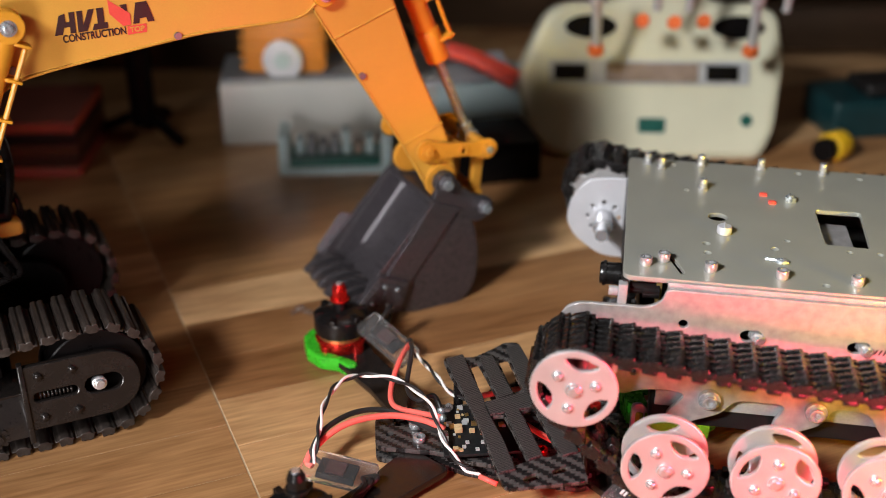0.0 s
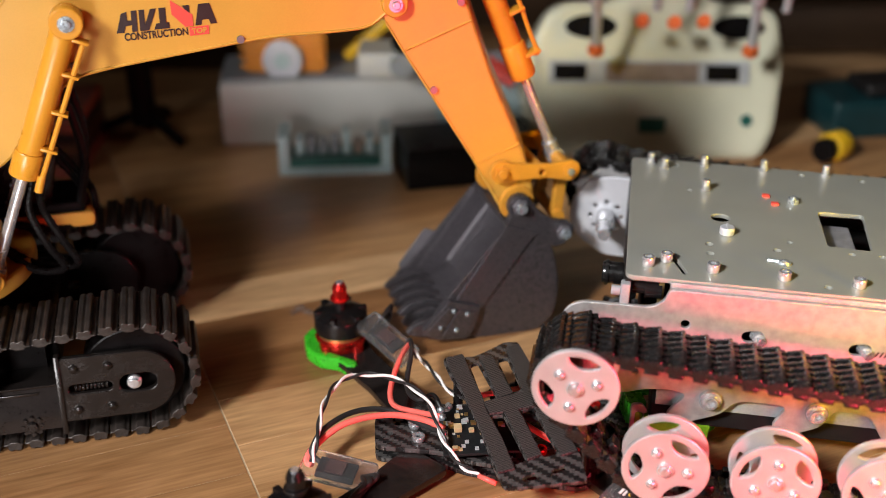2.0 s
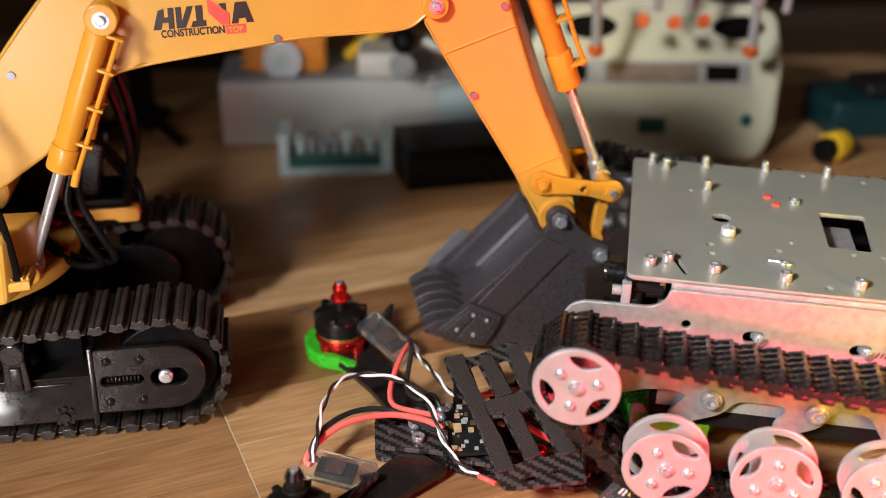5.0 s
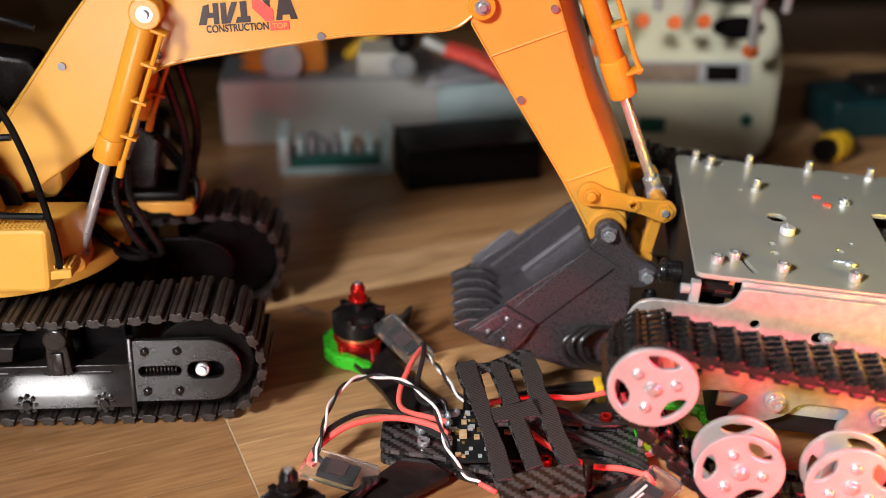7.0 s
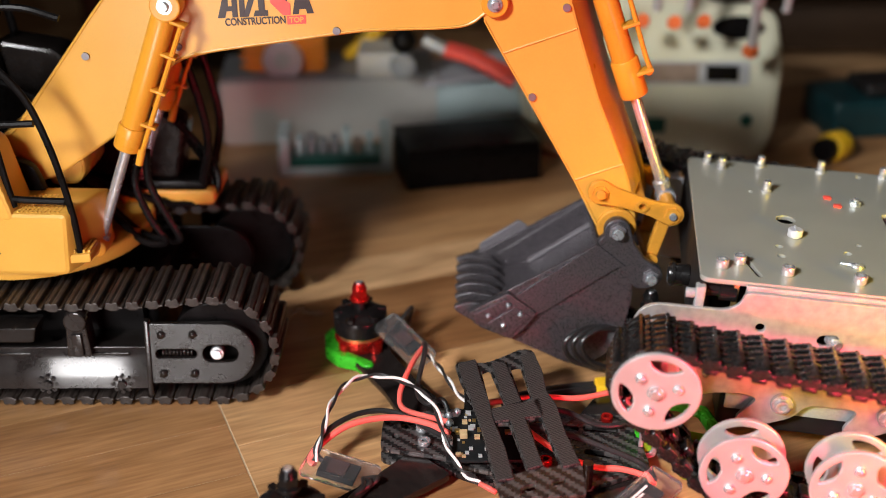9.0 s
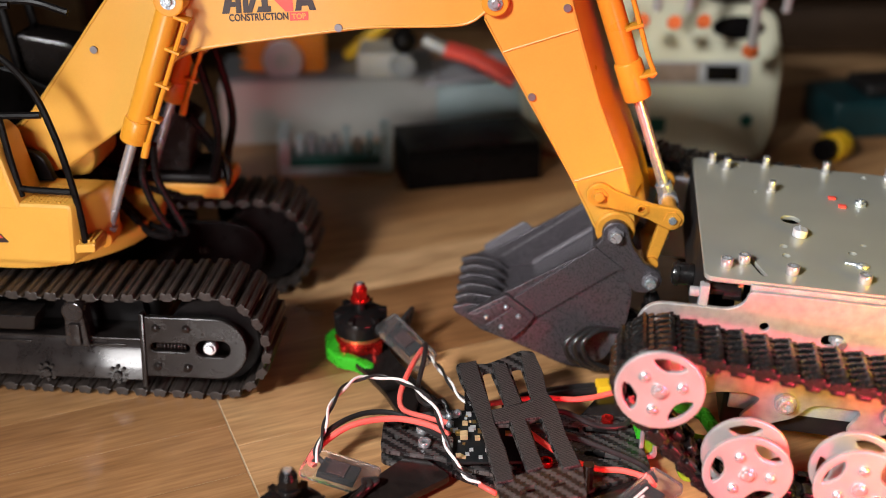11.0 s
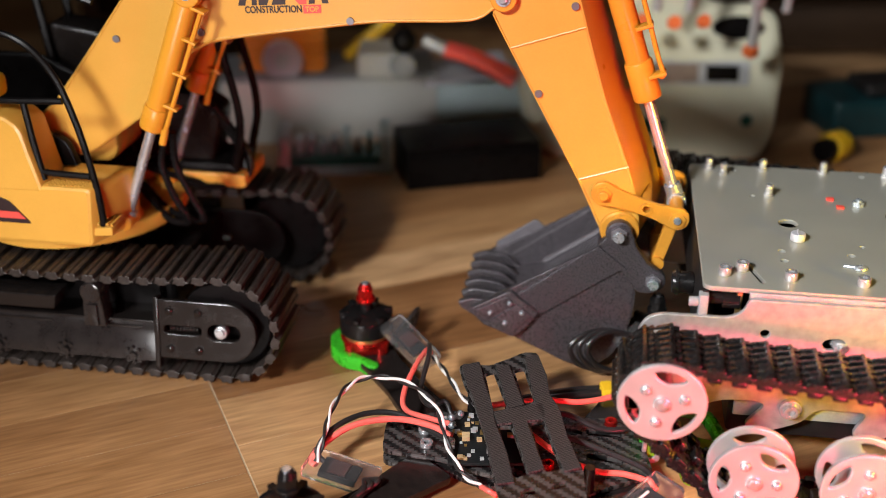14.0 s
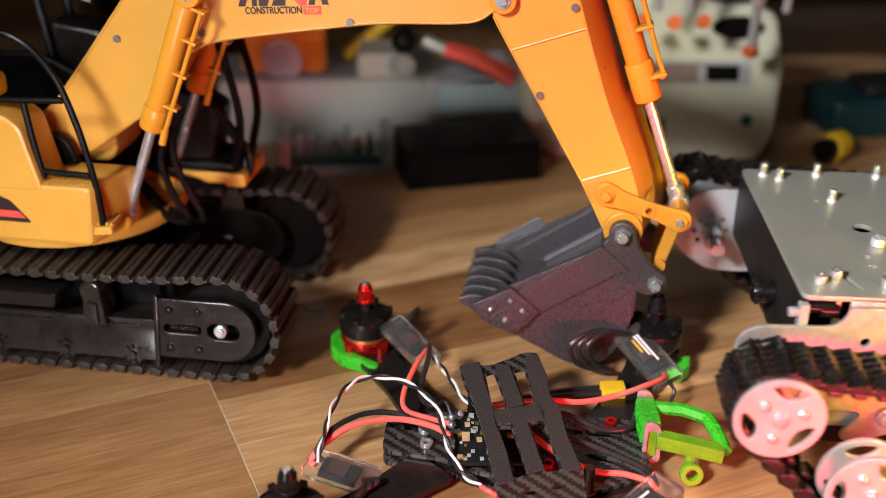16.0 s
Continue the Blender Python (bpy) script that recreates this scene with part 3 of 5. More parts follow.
    f = Form().cyl((0.0353, 0.020, 0.0705), (0.0353, 0.036, 0.0705), 0.0048, 20, bevel=0.0006).box(0.0315, 0.0385, 0.022, 0.034, 0.062, 0.071, 0.001)
    part("cylinder_mount", f, M_orange2, house)
    # hoses
    for pts in (
        [(0.058, -0.026, 0.115), (0.0545, -0.027, 0.100), (0.060, -0.028, 0.082), (0.066, -0.026, 0.068), (0.052, -0.020, 0.0655), (0.036, -0.010, 0.075), (0.020, -0.004, 0.083)],
        [(0.061, -0.024, 0.116), (0.060, -0.022, 0.098), (0.067, -0.022, 0.080), (0.071, -0.020, 0.066), (0.050, -0.012, 0.066), (0.030, -0.002, 0.078), (0.012, 0.0, 0.088)],
        [(0.060, 0.030, 0.112), (0.066, 0.034, 0.100), (0.074, 0.036, 0.085), (0.076, 0.034, 0.072), (0.062, 0.028, 0.066), (0.04, 0.018, 0.074), (0.018, 0.008, 0.086)],
        [(0.063, 0.028, 0.112), (0.072, 0.032, 0.098), (0.080, 0.034, 0.082), (0.078, 0.030, 0.070), (0.058, 0.022, 0.067), (0.036, 0.014, 0.078), (0.014, 0.008, 0.090)],
    ):
        f = Form().tube(pts, 0.0018, 10)
        path = smooth_path(pts, 10)
        for a, b in zip(path[::2], path[1::2]):
            f.cyl(a, a + (b - a).normalized() * 0.0007, 0.0021, 10)
        part("hydraulic_hose", f, M_black, house, "black ribbed hose")

    # boom
    lower = [(0.0245, -0.0055), (0.058, 0.018), (0.070, 0.0375), (0.080, 0.0475), (0.092, 0.0545), (0.108, 0.0580), (0.146, 0.0640), (0.176, 0.0683), (0.212, 0.0700), (0.224, 0.0720), (0.2315, 0.0775)]
    upper = [(0.245, 0.0835), (0.243, 0.0945), (0.225, 0.1060), (0.17, 0.1150), (0.12, 0.1180), (0.09, 0.1130), (0.071, 0.1000), (0.0505, 0.0760), (0.028, 0.0470), (0.006, 0.0195), (-0.011, 0.0075), (-0.0105, -0.0075), (0.004, -0.0125)]
    prof = soften(lower + upper, 0.004, 3)
    boom = part("boom", Form().xz([prof], ARM_Y0 + 0.0008, ARM_Y1 - 0.0008, 0.0014), M_orange, ex, "orange plastic boom with printed logo")
    f = Form()
    edge = smooth_path([(x, ARM_Y0 + 0.0006, z + 0.0012) for x, z in lower[2:]], 4)
    f.tube([tuple(p) for p in edge], 0.0007, 6, 1)
    edge = smooth_path([(x * 0.985 + 0.0015, ARM_Y0 + 0.0009, z * 0.985) for x, z in reversed(upper[5:11])], 4)
    f.tube([tuple(p) for p in edge], 0.0005, 6, 1)
    part("raised_edge", f, M_orange, boom)
    for x, z in ((0.0455, 0.0553), (0.1633, 0.0691), (0.0895, 0.0605)):
        part("screw_hole", Form().cyl((x, ARM_Y0 + 0.0006, z), (x, ARM_Y0 - 0.0004, z), 0.0018, 16), M_satin, boom, "recessed dull metal screw")
    f = Form().cyl((ELB[0], ARM_Y0 + 0.001, ELB[1]), (ELB[0], ARM_Y0 - 0.003, ELB[1]), 0.0062, 26, bevel=0.0007)
    part("elbow_boss", f, M_orange2, boom)
    part("elbow_pin", bolt(Form(), ELB[0], ARM_Y0 - 0.003, ELB[1], 0.0034, 0.0008, 20), M_zinc, boom)
    f = Form().cyl((0.0887, ARM_Y0 + 0.001, 0.0826), (0.0887, ARM_Y0 - 0.012, 0.0826), 0.0052, 26, bevel=0.0007)
    part("cylinder_boss", f, M_orange2, boom)
    f = Form().xz([soften([(0.016, -0.014), (0.031, -0.013), (0.0355, -0.006), (0.0345, 0.004), (0.024, 0.013), (0.014, 0.006)], 0.004)], -0.0180, 0.014, 0.002)
    part("boom_foot", f, M_orange, boom, "rounded orange boom foot cover")
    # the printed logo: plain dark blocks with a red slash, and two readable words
    yl = ARM_Y0 + 0.0008
    f = Form()
    u = lambda x, z: (0.1090 + x, 0.0741 + z + x * 0.068)
    for pts in (
        [(0, 0), (0.0025, 0.0085), (0.0050, 0.0092), (0.0050, 0.0052), (0.0068, 0.0052), (0.0068, 0.0094), (0.0092, 0.0094), (0.0092, 0), (0.0068, 0), (0.0068, 0.0030), (0.0042, 0.0030), (0.0034, 0)],
        [(0.0102, 0.0094), (0.0126, 0.0094), (0.0126, 0.0028), (0.0152, 0.0094), (0.0178, 0.0094), (0.0142, 0), (0.0102, 0)],
        [(0.0188, 0.0094), (0.0218, 0.0094), (0.0218, 0.0026), (0.0232, 0.0026), (0.0232, 0), (0.0164, 0), (0.0174, 0.0026), (0.0190, 0.0026)],
        [(0.0290, 0.0094), (0.0322, 0.0094), (0.0322, 0.0058), (0.0300, 0.0080)],
        [(0.0345, 0), (0.0362, 0.0094), (0.0412, 0.0094), (0.0442, 0), (0.0412, 0), (0.0406, 0.0022), (0.0376, 0.0022), (0.0373, 0)],
    ):
        f.xz([[u(*p) for p in pts]], yl - 0.0004, yl + 0.0002)
    part("logo_block", f, M_ink, boom, "dark printed block shapes")
    f = Form().xz([[u(*p) for p in ((0.0240, 0.0125), (0.0335, 0.0050), (0.0335, -0.0002), (0.0300, -0.0002), (0.0244, 0.0060))]], yl - 0.0004, yl + 0.0002)
    part("logo_slash", f, M_red_ink, boom)
    m = pose(0.1262, yl - 0.0002, 0.0729, 90, -3.4, 0) @ Matrix.Diagonal((0.92, 1.2, 1, 1))
    part("lettering", Form().add(lettering("CONSTRUCTION", 0.0039), m), M_ink, boom)
    f = Form().xz([[(0.1408, 0.0717), (0.1494, 0.0723), (0.1494, 0.0762), (0.1408, 0.0756)]], yl - 0.0004, yl + 0.0002)
    box = part("logo_box", f, M_red_ink, boom)
    part("lettering", Form().add(lettering("TOP", 0.0034), pose(0.1451, yl - 0.0005, 0.0739, 90, -3.4, 0)), M_orange, box)

    # stick
    prof = soften([(-0.0075, -0.004), (0.0020, -0.0235), (0.0368, -0.087), (0.0494, -0.1135), (0.0545, -0.1205), (0.066, -0.1195), (0.0690, -0.1090), (0.0665, -0.095), (0.0625, -0.082), (0.0485, -0.046), (0.0405, -0.020), (0.0335, 0.004), (0.020, 0.024), (0.002, 0.026), (-0.008, 0.010)], 0.004, 3)
    stick = part("stick", Form().xz([prof], ARM_Y0 + 0.001, ARM_Y1 - 0.001, 0.0014, raked(ARM_Y0, 0.25)), M_orange, ex, "orange plastic stick arm")
    f = Form()
    for pts in ([(0.0035, -0.0236), (0.0375, -0.0125)], [(0.0380, -0.0870), (0.0615, -0.0790)], [(-0.0048, -0.008), (0.0045, -0.0255), (0.0388, -0.0880), (0.0508, -0.1125)]):
        f.tube([(x, ARM_Y0 + 0.001, z) for x, z in pts], 0.00055, 6, 3)
    part("raised_edge", f, M_orange, stick)
    for x, z in ((0.0173, -0.0447), (0.0324, -0.0028)):
        part("screw_hole", Form().cyl((x, ARM_Y0 + 0.001, z), (x, ARM_Y0 - 0.0002, z), 0.0018, 16), M_satin, stick, "recessed dull metal screw")
    for ya, yb in ((ARM_Y0 + 0.003, ARM_Y0 - 0.0005), (ARM_Y1 - 0.003, ARM_Y1 + 0.0005)):
        part("pivot_boss", Form().cyl((BKT[0], ya, BKT[1]), (BKT[0], yb, BKT[1]), 0.0098, 30, bevel=0.0012), M_link, stick)
    # bucket links and rods
    for y0, y1 in ((ARM_Y0 - 0.0030, ARM_Y0 - 0.0002), (ARM_Y1 + 0.0002, ARM_Y1 + 0.0030)):
        body = ring(0, 0, 0.0062, 14, 60, 285) + [(0.006, -0.0050), (0.016, -0.0040), (0.026, -0.0040)] + ring(0.0372, 0, 0.0058, 14, -110, 110) + [(0.026, 0.0040), (0.016, 0.0042), (0.006, 0.0048)]
        f = Form().xz([body, ring(0.0215, 0, 0.0018, 14)], y0, y1, 0.0006)
        if y0 < 0:
            bolt(f, 0, y0, 0, 0.0040, 0.0012)
            f.cyl((0.0372, y0, 0), (0.0372, y0 - 0.0012, 0), 0.0042, 6)
            f.xz([ring(0.0215, 0, 0.0034, 6), ring(0.0215, 0, 0.0018, 14)], y0 - 0.0009, y0 + 0.0002)
        link = part("bucket_link", f, M_link, ex, "ochre cast metal link plate")
        LINKS.append(link)
        if y0 < 0:
            part("link_pin", Form().cyl((0.0372, y0 - 0.001, 0), (0.0372, y0 - 0.0026, 0), 0.0019, 14, bevel=0.0003), M_zinc, link)
    f = Form().cyl((0.0372, ARM_Y0, 0), (0.0372, ARM_Y1, 0), 0.0036, 18).cyl((0.004, ARM_Y0, 0.001), (0.004, ARM_Y1, 0.001), 0.0040, 18).cyl((0.0215, ARM_Y0, 0), (0.0215, ARM_Y1, 0), 0.0028, 16)
    LINKS.append(part("link_spacer", f, M_link, ex))
    f = Form()
    for y0, y1 in ((-0.020, -0.015), (0.006, 0.011)):
        f.xz([soften([(0.0, -0.0032), (0.029, -0.0028), (0.029, 0.0028), (0.0, 0.0032)], 0.0012)], y0, y1, 0.0006)
    f.cyl((0.029, -0.022, 0), (0.029, 0.014, 0), 0.0034, 18)
    rodlink = part("push_link", f, M_link, ex, "ochre metal push rod")
    # bucket cylinder along the top of the stick
    f = Form().cyl((0, -0.005, 0), (0.108, -0.005, 0), 0.0058, 24, bevel=0.001).cyl((0.098, -0.005, 0), (0.1175, -0.005, 0), 0.0068, 24, bevel=0.001).cyl((0, -0.005, 0), (0.004, -0.005, 0), 0.008, 24)
    barrel = part("bucket_cylinder", f, M_orange2, ex, "orange plastic hydraulic cylinder")
    f = Form().tube([(0.03, -0.0100, 0.0100), (0.07, -0.0100, 0.0105), (0.096, -0.0100, 0.0100), (0.106, -0.0095, 0.0105)], 0.0012, 8)
    for x in (0.060, 0.082, 0.106):
        f.box(x - 0.0008, x + 0.0008, -0.0120, -0.004, 0.0035, 0.0118, 0.0003)
    f.ball((0.1065, -0.0100, 0.0095), 0.0020, 10)
    part("oil_line", f, M_orange2, barrel)
    rod = part("bucket_rod", Form().cyl((0, -0.005, 0), (-0.075, -0.005, 0), 0.0027, 18).cyl((0, -0.0095, 0), (0, -0.0005, 0), 0.0050, 18, bevel=0.0006).cyl((-0.003, -0.005, 0), (-0.009, -0.005, 0), 0.0042, 18), M_steel, ex, "bare steel piston rod")
    # boom cylinders
    cyl = []
    for y in (-0.0335, 0.0285):
        f = Form().cyl((0, y, 0), (0.0720, y, 0), 0.0057, 24, bevel=0.001).cyl((0.062, y, 0), (0.0745, y, 0), 0.0066, 24, bevel=0.001).cyl((0, y - 0.006, 0), (0, y + 0.004, 0), 0.0072, 26, bevel=0.0008)
        b = part("boom_cylinder", f, M_orange2, ex, "orange plastic hydraulic cylinder")
        f = Form().tube([(0.006, y - 0.004, 0.009), (0.030, y - 0.004, 0.0085), (0.068, y - 0.004, 0.0080), (0.073, y - 0.003, 0.0075)], 0.0012, 8)
        for x in (0.006, 0.022, 0.040, 0.058):
            f.box(x - 0.0007, x + 0.0007, y - 0.006, y + 0.001, 0.004, 0.0112, 0.0003)
        f.cyl((0.071, y - 0.003, 0.0075), (0.079, y - 0.003, 0.0080), 0.0019, 12)
        part("oil_line", f, M_orange2, b)
        part("cylinder_pin", bolt(Form(), 0, y - 0.0055, 0, 0.0036, 0.0008, 20), M_zinc, b)
        r = part("boom_rod", Form().cyl((0, y, 0), (-0.075, y, 0), 0.0026, 18).cyl((0, y, 0), (-0.006, y, 0), 0.0040, 18), M_steel, ex, "bare steel piston rod")
        cyl.append((b, r))

    # bucket: side plates, curved shell, ribs, lip, cutters, teeth, ears
    shell_in = [(-0.009, -0.0075), (0.002, -0.0135), (0.0095, -0.0275), (0.0085, -0.048), (0.002, -0.066), (-0.0075, -0.0745), (-0.020, -0.0755), (-0.035, -0.0690), (-0.052, -0.0610), (-0.066, -0.0540)]
    mouth = [(-0.066, -0.0480), (-0.0625, -0.0405)]
    side = soften(shell_in + mouth, 0.004, 3)
    f = Form()
    curve = [tuple(p)[:2] for p in smooth_path([(x, z, 0) for x, z in shell_in], 5)]
    inner = []
    for i, p in enumerate(curve):
        a, b = Vector(curve[max(i - 1, 0)]), Vector(curve[min(i + 1, len(curve) - 1)])
        t = (b - a).normalized()
        inner.append((p[0] + t.y * 0.0022, p[1] - t.x * 0.0022))
    f.xz([curve + inner[::-1]], -0.0305, 0.0305)
    bucket = part("bucket", f, M_bucket, ex, "dark bronze metal bucket with six teeth")
    for y0, y1 in ((-0.031, -0.0285), (0.0285, 0.031)):
        part("side_plate", Form().xz([side], y0, y1, 0.0005), M_bucket, bucket)
    f = Form().xz([soften([(-0.0095, -0.0068), (-0.0490, -0.0375), (-0.0500, -0.0565), (-0.0480, -0.0560), (0.0015, -0.0195), (0.0060, -0.0190)], 0.001)], -0.0322, -0.0308, 0.0003)
    part("side_rib", f, M_bucket, bucket)
    for y0 in (-0.0346, 0.0308):
        f = Form().xz([soften([(-0.0715, -0.0455), (-0.0520, -0.0340), (-0.0370, -0.0455), (-0.0440, -0.0555), (-0.0500, -0.0605), (-0.0660, -0.0540)], 0.0015)], y0, y0 + 0.0038, 0.0006)
        f.xz([soften([(-0.0690, -0.0462), (-0.0535, -0.0372), (-0.0500, -0.0400), (-0.0640, -0.0510)], 0.0008)], y0 - 0.0008, y0 + 0.001, 0.0003)
        f.xz([soften([(-0.0620, -0.0518), (-0.0485, -0.0410), (-0.0405, -0.0468), (-0.0500, -0.0575)], 0.0008)], y0 - 0.0008, y0 + 0.001, 0.0003)
        cut = part("side_cutter", f, M_bucket, bucket)
        for x, z in ((-0.0518, -0.0405), (-0.0455, -0.0455), (-0.0615, -0.0468), (-0.0540, -0.0520)):
            part("rivet", Form().ball((x, y0 - 0.0009 if y0 < 0 else y0 + 0.0044, z), 0.0014, 10), M_zinc, cut)
    for i in range(6):
        y = -0.0270 + i * 0.0108
        f = Form().xz([soften([(-0.0795, -0.0455), (-0.0720, -0.0425), (-0.0600, -0.0440), (-0.0480, -0.0540), (-0.0480, -0.0575), (-0.0660, -0.0560), (-0.0780, -0.0485)], 0.002)], y - 0.0021, y + 0.0021, 0.0009)
        part("tooth", f, M_bucket, bucket)
    slant = pose(-0.0095, 0, -0.0095, 0, -math.degrees(math.atan2(-0.0310, -0.0430)) + 0, 0)
    part("inner_floor", Form().xz([[(-0.006, 0.0135), (0.046, 0.0135), (0.070, 0.0035), (0.071, 0.0048), (0.047, 0.0150), (-0.006, 0.0150)]], -0.0286, 0.0286, 0.0003, slant), M_bucket, bucket)
    # paler fillet bars put the crease's highlight into the colour
    for y in (-0.0276, 0.0276):
        p = [slant @ Vector((x, y, 0.0130)) for x in (-0.004, 0.022, 0.046)]
        part("glint_fillet", Form().tube(p, 0.0015, 10, 2), M_satin, bucket, "corner fillet in paler metal for a highlight")
    for y in (-0.0298, 0.0298):
        p = [slant @ Vector((x, y, 0.0002)) for x in (0.002, 0.030, 0.058)]
        part("rim_edge", Form().tube(p, 0.0014, 10, 2), M_satin, bucket, "worn bare metal rim")
    # far cutter's inner face; the light on it is put into paler metal
    f = Form().xz([soften([(0.034, 0.002), (0.037, -0.0095), (0.064, -0.0095), (0.069, 0.001), (0.064, 0.006)], 0.002)], 0.0312, 0.0328, 0.0004, slant)
    part("side_tab", f, M_satin, bucket, "rounded metal tab, paler to look lit")
    part("lip_plate", Form().xz([soften([(-0.0680, -0.0500), (-0.0440, -0.0610), (-0.0440, -0.0650), (-0.0690, -0.0545)], 0.001)], -0.0300, 0.0300, 0.0005), M_bucket, bucket)
    f = Form().xz([soften([(-0.009, -0.008), (0.004, -0.018), (0.004, -0.022), (-0.010, -0.012)], 0.001)], -0.030, 0.030)
    part("back_bar", f, M_bucket, bucket)
    for y0, y1 in ((-0.0315, -0.0265), (0.0165, 0.0215)):
        ear = ring(0, 0, 0.0066, 12, 30, 200) + [(-0.0095, -0.0060), (-0.0040, -0.0130), (0.0110, -0.0310), (0.0165, -0.0315)] + ring(0.0182, -0.0242, 0.0060, 12, -80, 60) + [(0.0150, -0.0150), (0.0090, -0.0065)]
        f2 = Form().xz([soften(ear, 0.001, 2)], y0, y1, 0.0009)
        e = part("ear", f2, M_bucket, bucket)
        if y0 < 0:
            f3 = bolt(Form(), 0, y0, 0, 0.0044, 0.0016)
            bolt(f3, 0.0182, y0, -0.0242, 0.0042, 0.0016)
            part("bolt", f3, M_satin, e)
            for x, z in ((0, 0), (0.0182, -0.0242)):
                part("bolt_end", Form().cyl((x, y0 - 0.0020, z), (x, y0 - 0.0046, z), 0.0029, 16, bevel=0.0005), M_zinc, e)
    return ex, house, boom, stick, bucket, rodlink, barrel, rod, cyl


LINKS = []
BOOM_PIN, CYL_FOOT = (0.0887, 0.0826), (0.0353, 0.0747)
LINK_FOOT, CYL_TOP = (0.0507, -0.0922), (0.030, 0.060)


# ---- rover
R_W = 0.0178


def rover_track(rv, ya, yb):
    """Belt of links round the raised front wheel, over the top and under the road wheels."""
    top = [(-0.068, 0.0722), (-0.02, 0.0685), (0.03, 0.0655), (0.08, 0.067), (0.13, 0.0725)]
    path = ring(-0.085, 0.0588, R_W - 0.0013, 16, 88, 225) + [(-0.060, 0.0125), (-0.050, 0.0065), (-0.02, 0.0050), (0.04, 0.0050), (0.095, 0.0065), (0.108, 0.014)] + ring(0.150, 0.0588, R_W - 0.0013, 16, -50, 92) + top[::-1]
    w = yb - ya
    f = Form().xz([[(-0.0046, -0.0014), (0.0046, -0.0014), (0.0046, 0.0006), (0.0036, 0.0010), (0.0031, 0.0032), (0.0019, 0.0035), (0.0002, 0.0012), (-0.0046, 0.0008)]], ya + 0.001, yb - 0.001, 0.0003)
    for i in range(7):
        y = ya + w * (i + 0.5) / 7
        f.xz([[(-0.0048, 0.0004), (-0.0030, 0.0020), (0.0016, 0.0031), (0.0016, 0.0004)]], y - 0.0011, y + 0.0011, 0.0003)
        f.box(0.0032, 0.0058, y - 0.0015, y + 0.0015, -0.0006, 0.0018, 0.0004)
    f.box(-0.0025, 0.0025, (ya + yb) / 2 - 0.004, (ya + yb) / 2 + 0.004, -0.0048, -0.001, 0.001)
    for y in (ya + 0.003, yb - 0.003):
        f.box(-0.0030, 0.0030, y - 0.002, y + 0.002, -0.0034, -0.001, 0.0008)
    me = mesh_of("track_link", f, M_rubber)
    for p, a in loop_path(path, 62):
        part("track_link", me, M_rubber, rv, m=pose(p.x, 0, p.y, 0, -a + 180, 0))


def slotted_disc(y0, y1, r, a0):
    f = Form()
    loops = [ring(0, 0, r, 48)]
    for k in range(3):
        a = a0 + 120 * k
        outer = [(r * 0.82 * math.cos(radians(a + d)), r * 0.82 * math.sin(radians(a + d))) for d in range(-28, 29, 7)]
        inner = [(r * q * math.cos(radians(a + d)), r * q * math.sin(radians(a + d))) for d, q in ((25, 0.66), (14, 0.55), (1, 0.51), (-12, 0.56), (-24, 0.67))]
        loops.append(soften(outer + inner, r * 0.05, 2))
    f.xz(loops, y0, y1, 0.0006)
    return f


def rover_wheel(rv, x, y, z, d, a0, deep):
    """Outer disc at y, inner disc deep behind it, hub, spacer and button screws; d: -1 when it faces -y."""
    w = part("wheel", slotted_disc(*sorted((0.0, -d * 0.0022)), R_W, a0), M_wheel, rv, "satin aluminium wheel disc with three slots", pose(x, y, z))
    if deep:
        part("inner_disc", slotted_disc(*sorted((-d * deep, -d * (deep + 0.0022))), R_W, a0 + 40), M_wheel, w)
    part("hub", Form().cyl((0, -d * 0.001, 0), (0, -d * (deep + 0.004), 0), 0.0050, 20), M_alu, w)
    f = Form().cyl((0, 0, 0), (0, d * 0.0012, 0), 0.0034, 22, bevel=0.0004).cyl((0, d * 0.001, 0), (0, d * 0.0022, 0), 0.0022, 18, bevel=0.0005)
    part("axle_screw", f, M_steel, w)
    for k in range(3):
        a = radians(a0 + 60 + 120 * k)
        px, pz = 0.0089 * math.cos(a), 0.0089 * math.sin(a)
        f = Form().ball((px, 0.0002 * d, pz), 0.0024, 14, (1, 0.75, 1))
        f.cyl((px, d * 0.0010, pz), (px, d * 0.0020, pz), 0.0010, 6)
        part("button_screw", f, M_steel, w)
    return w


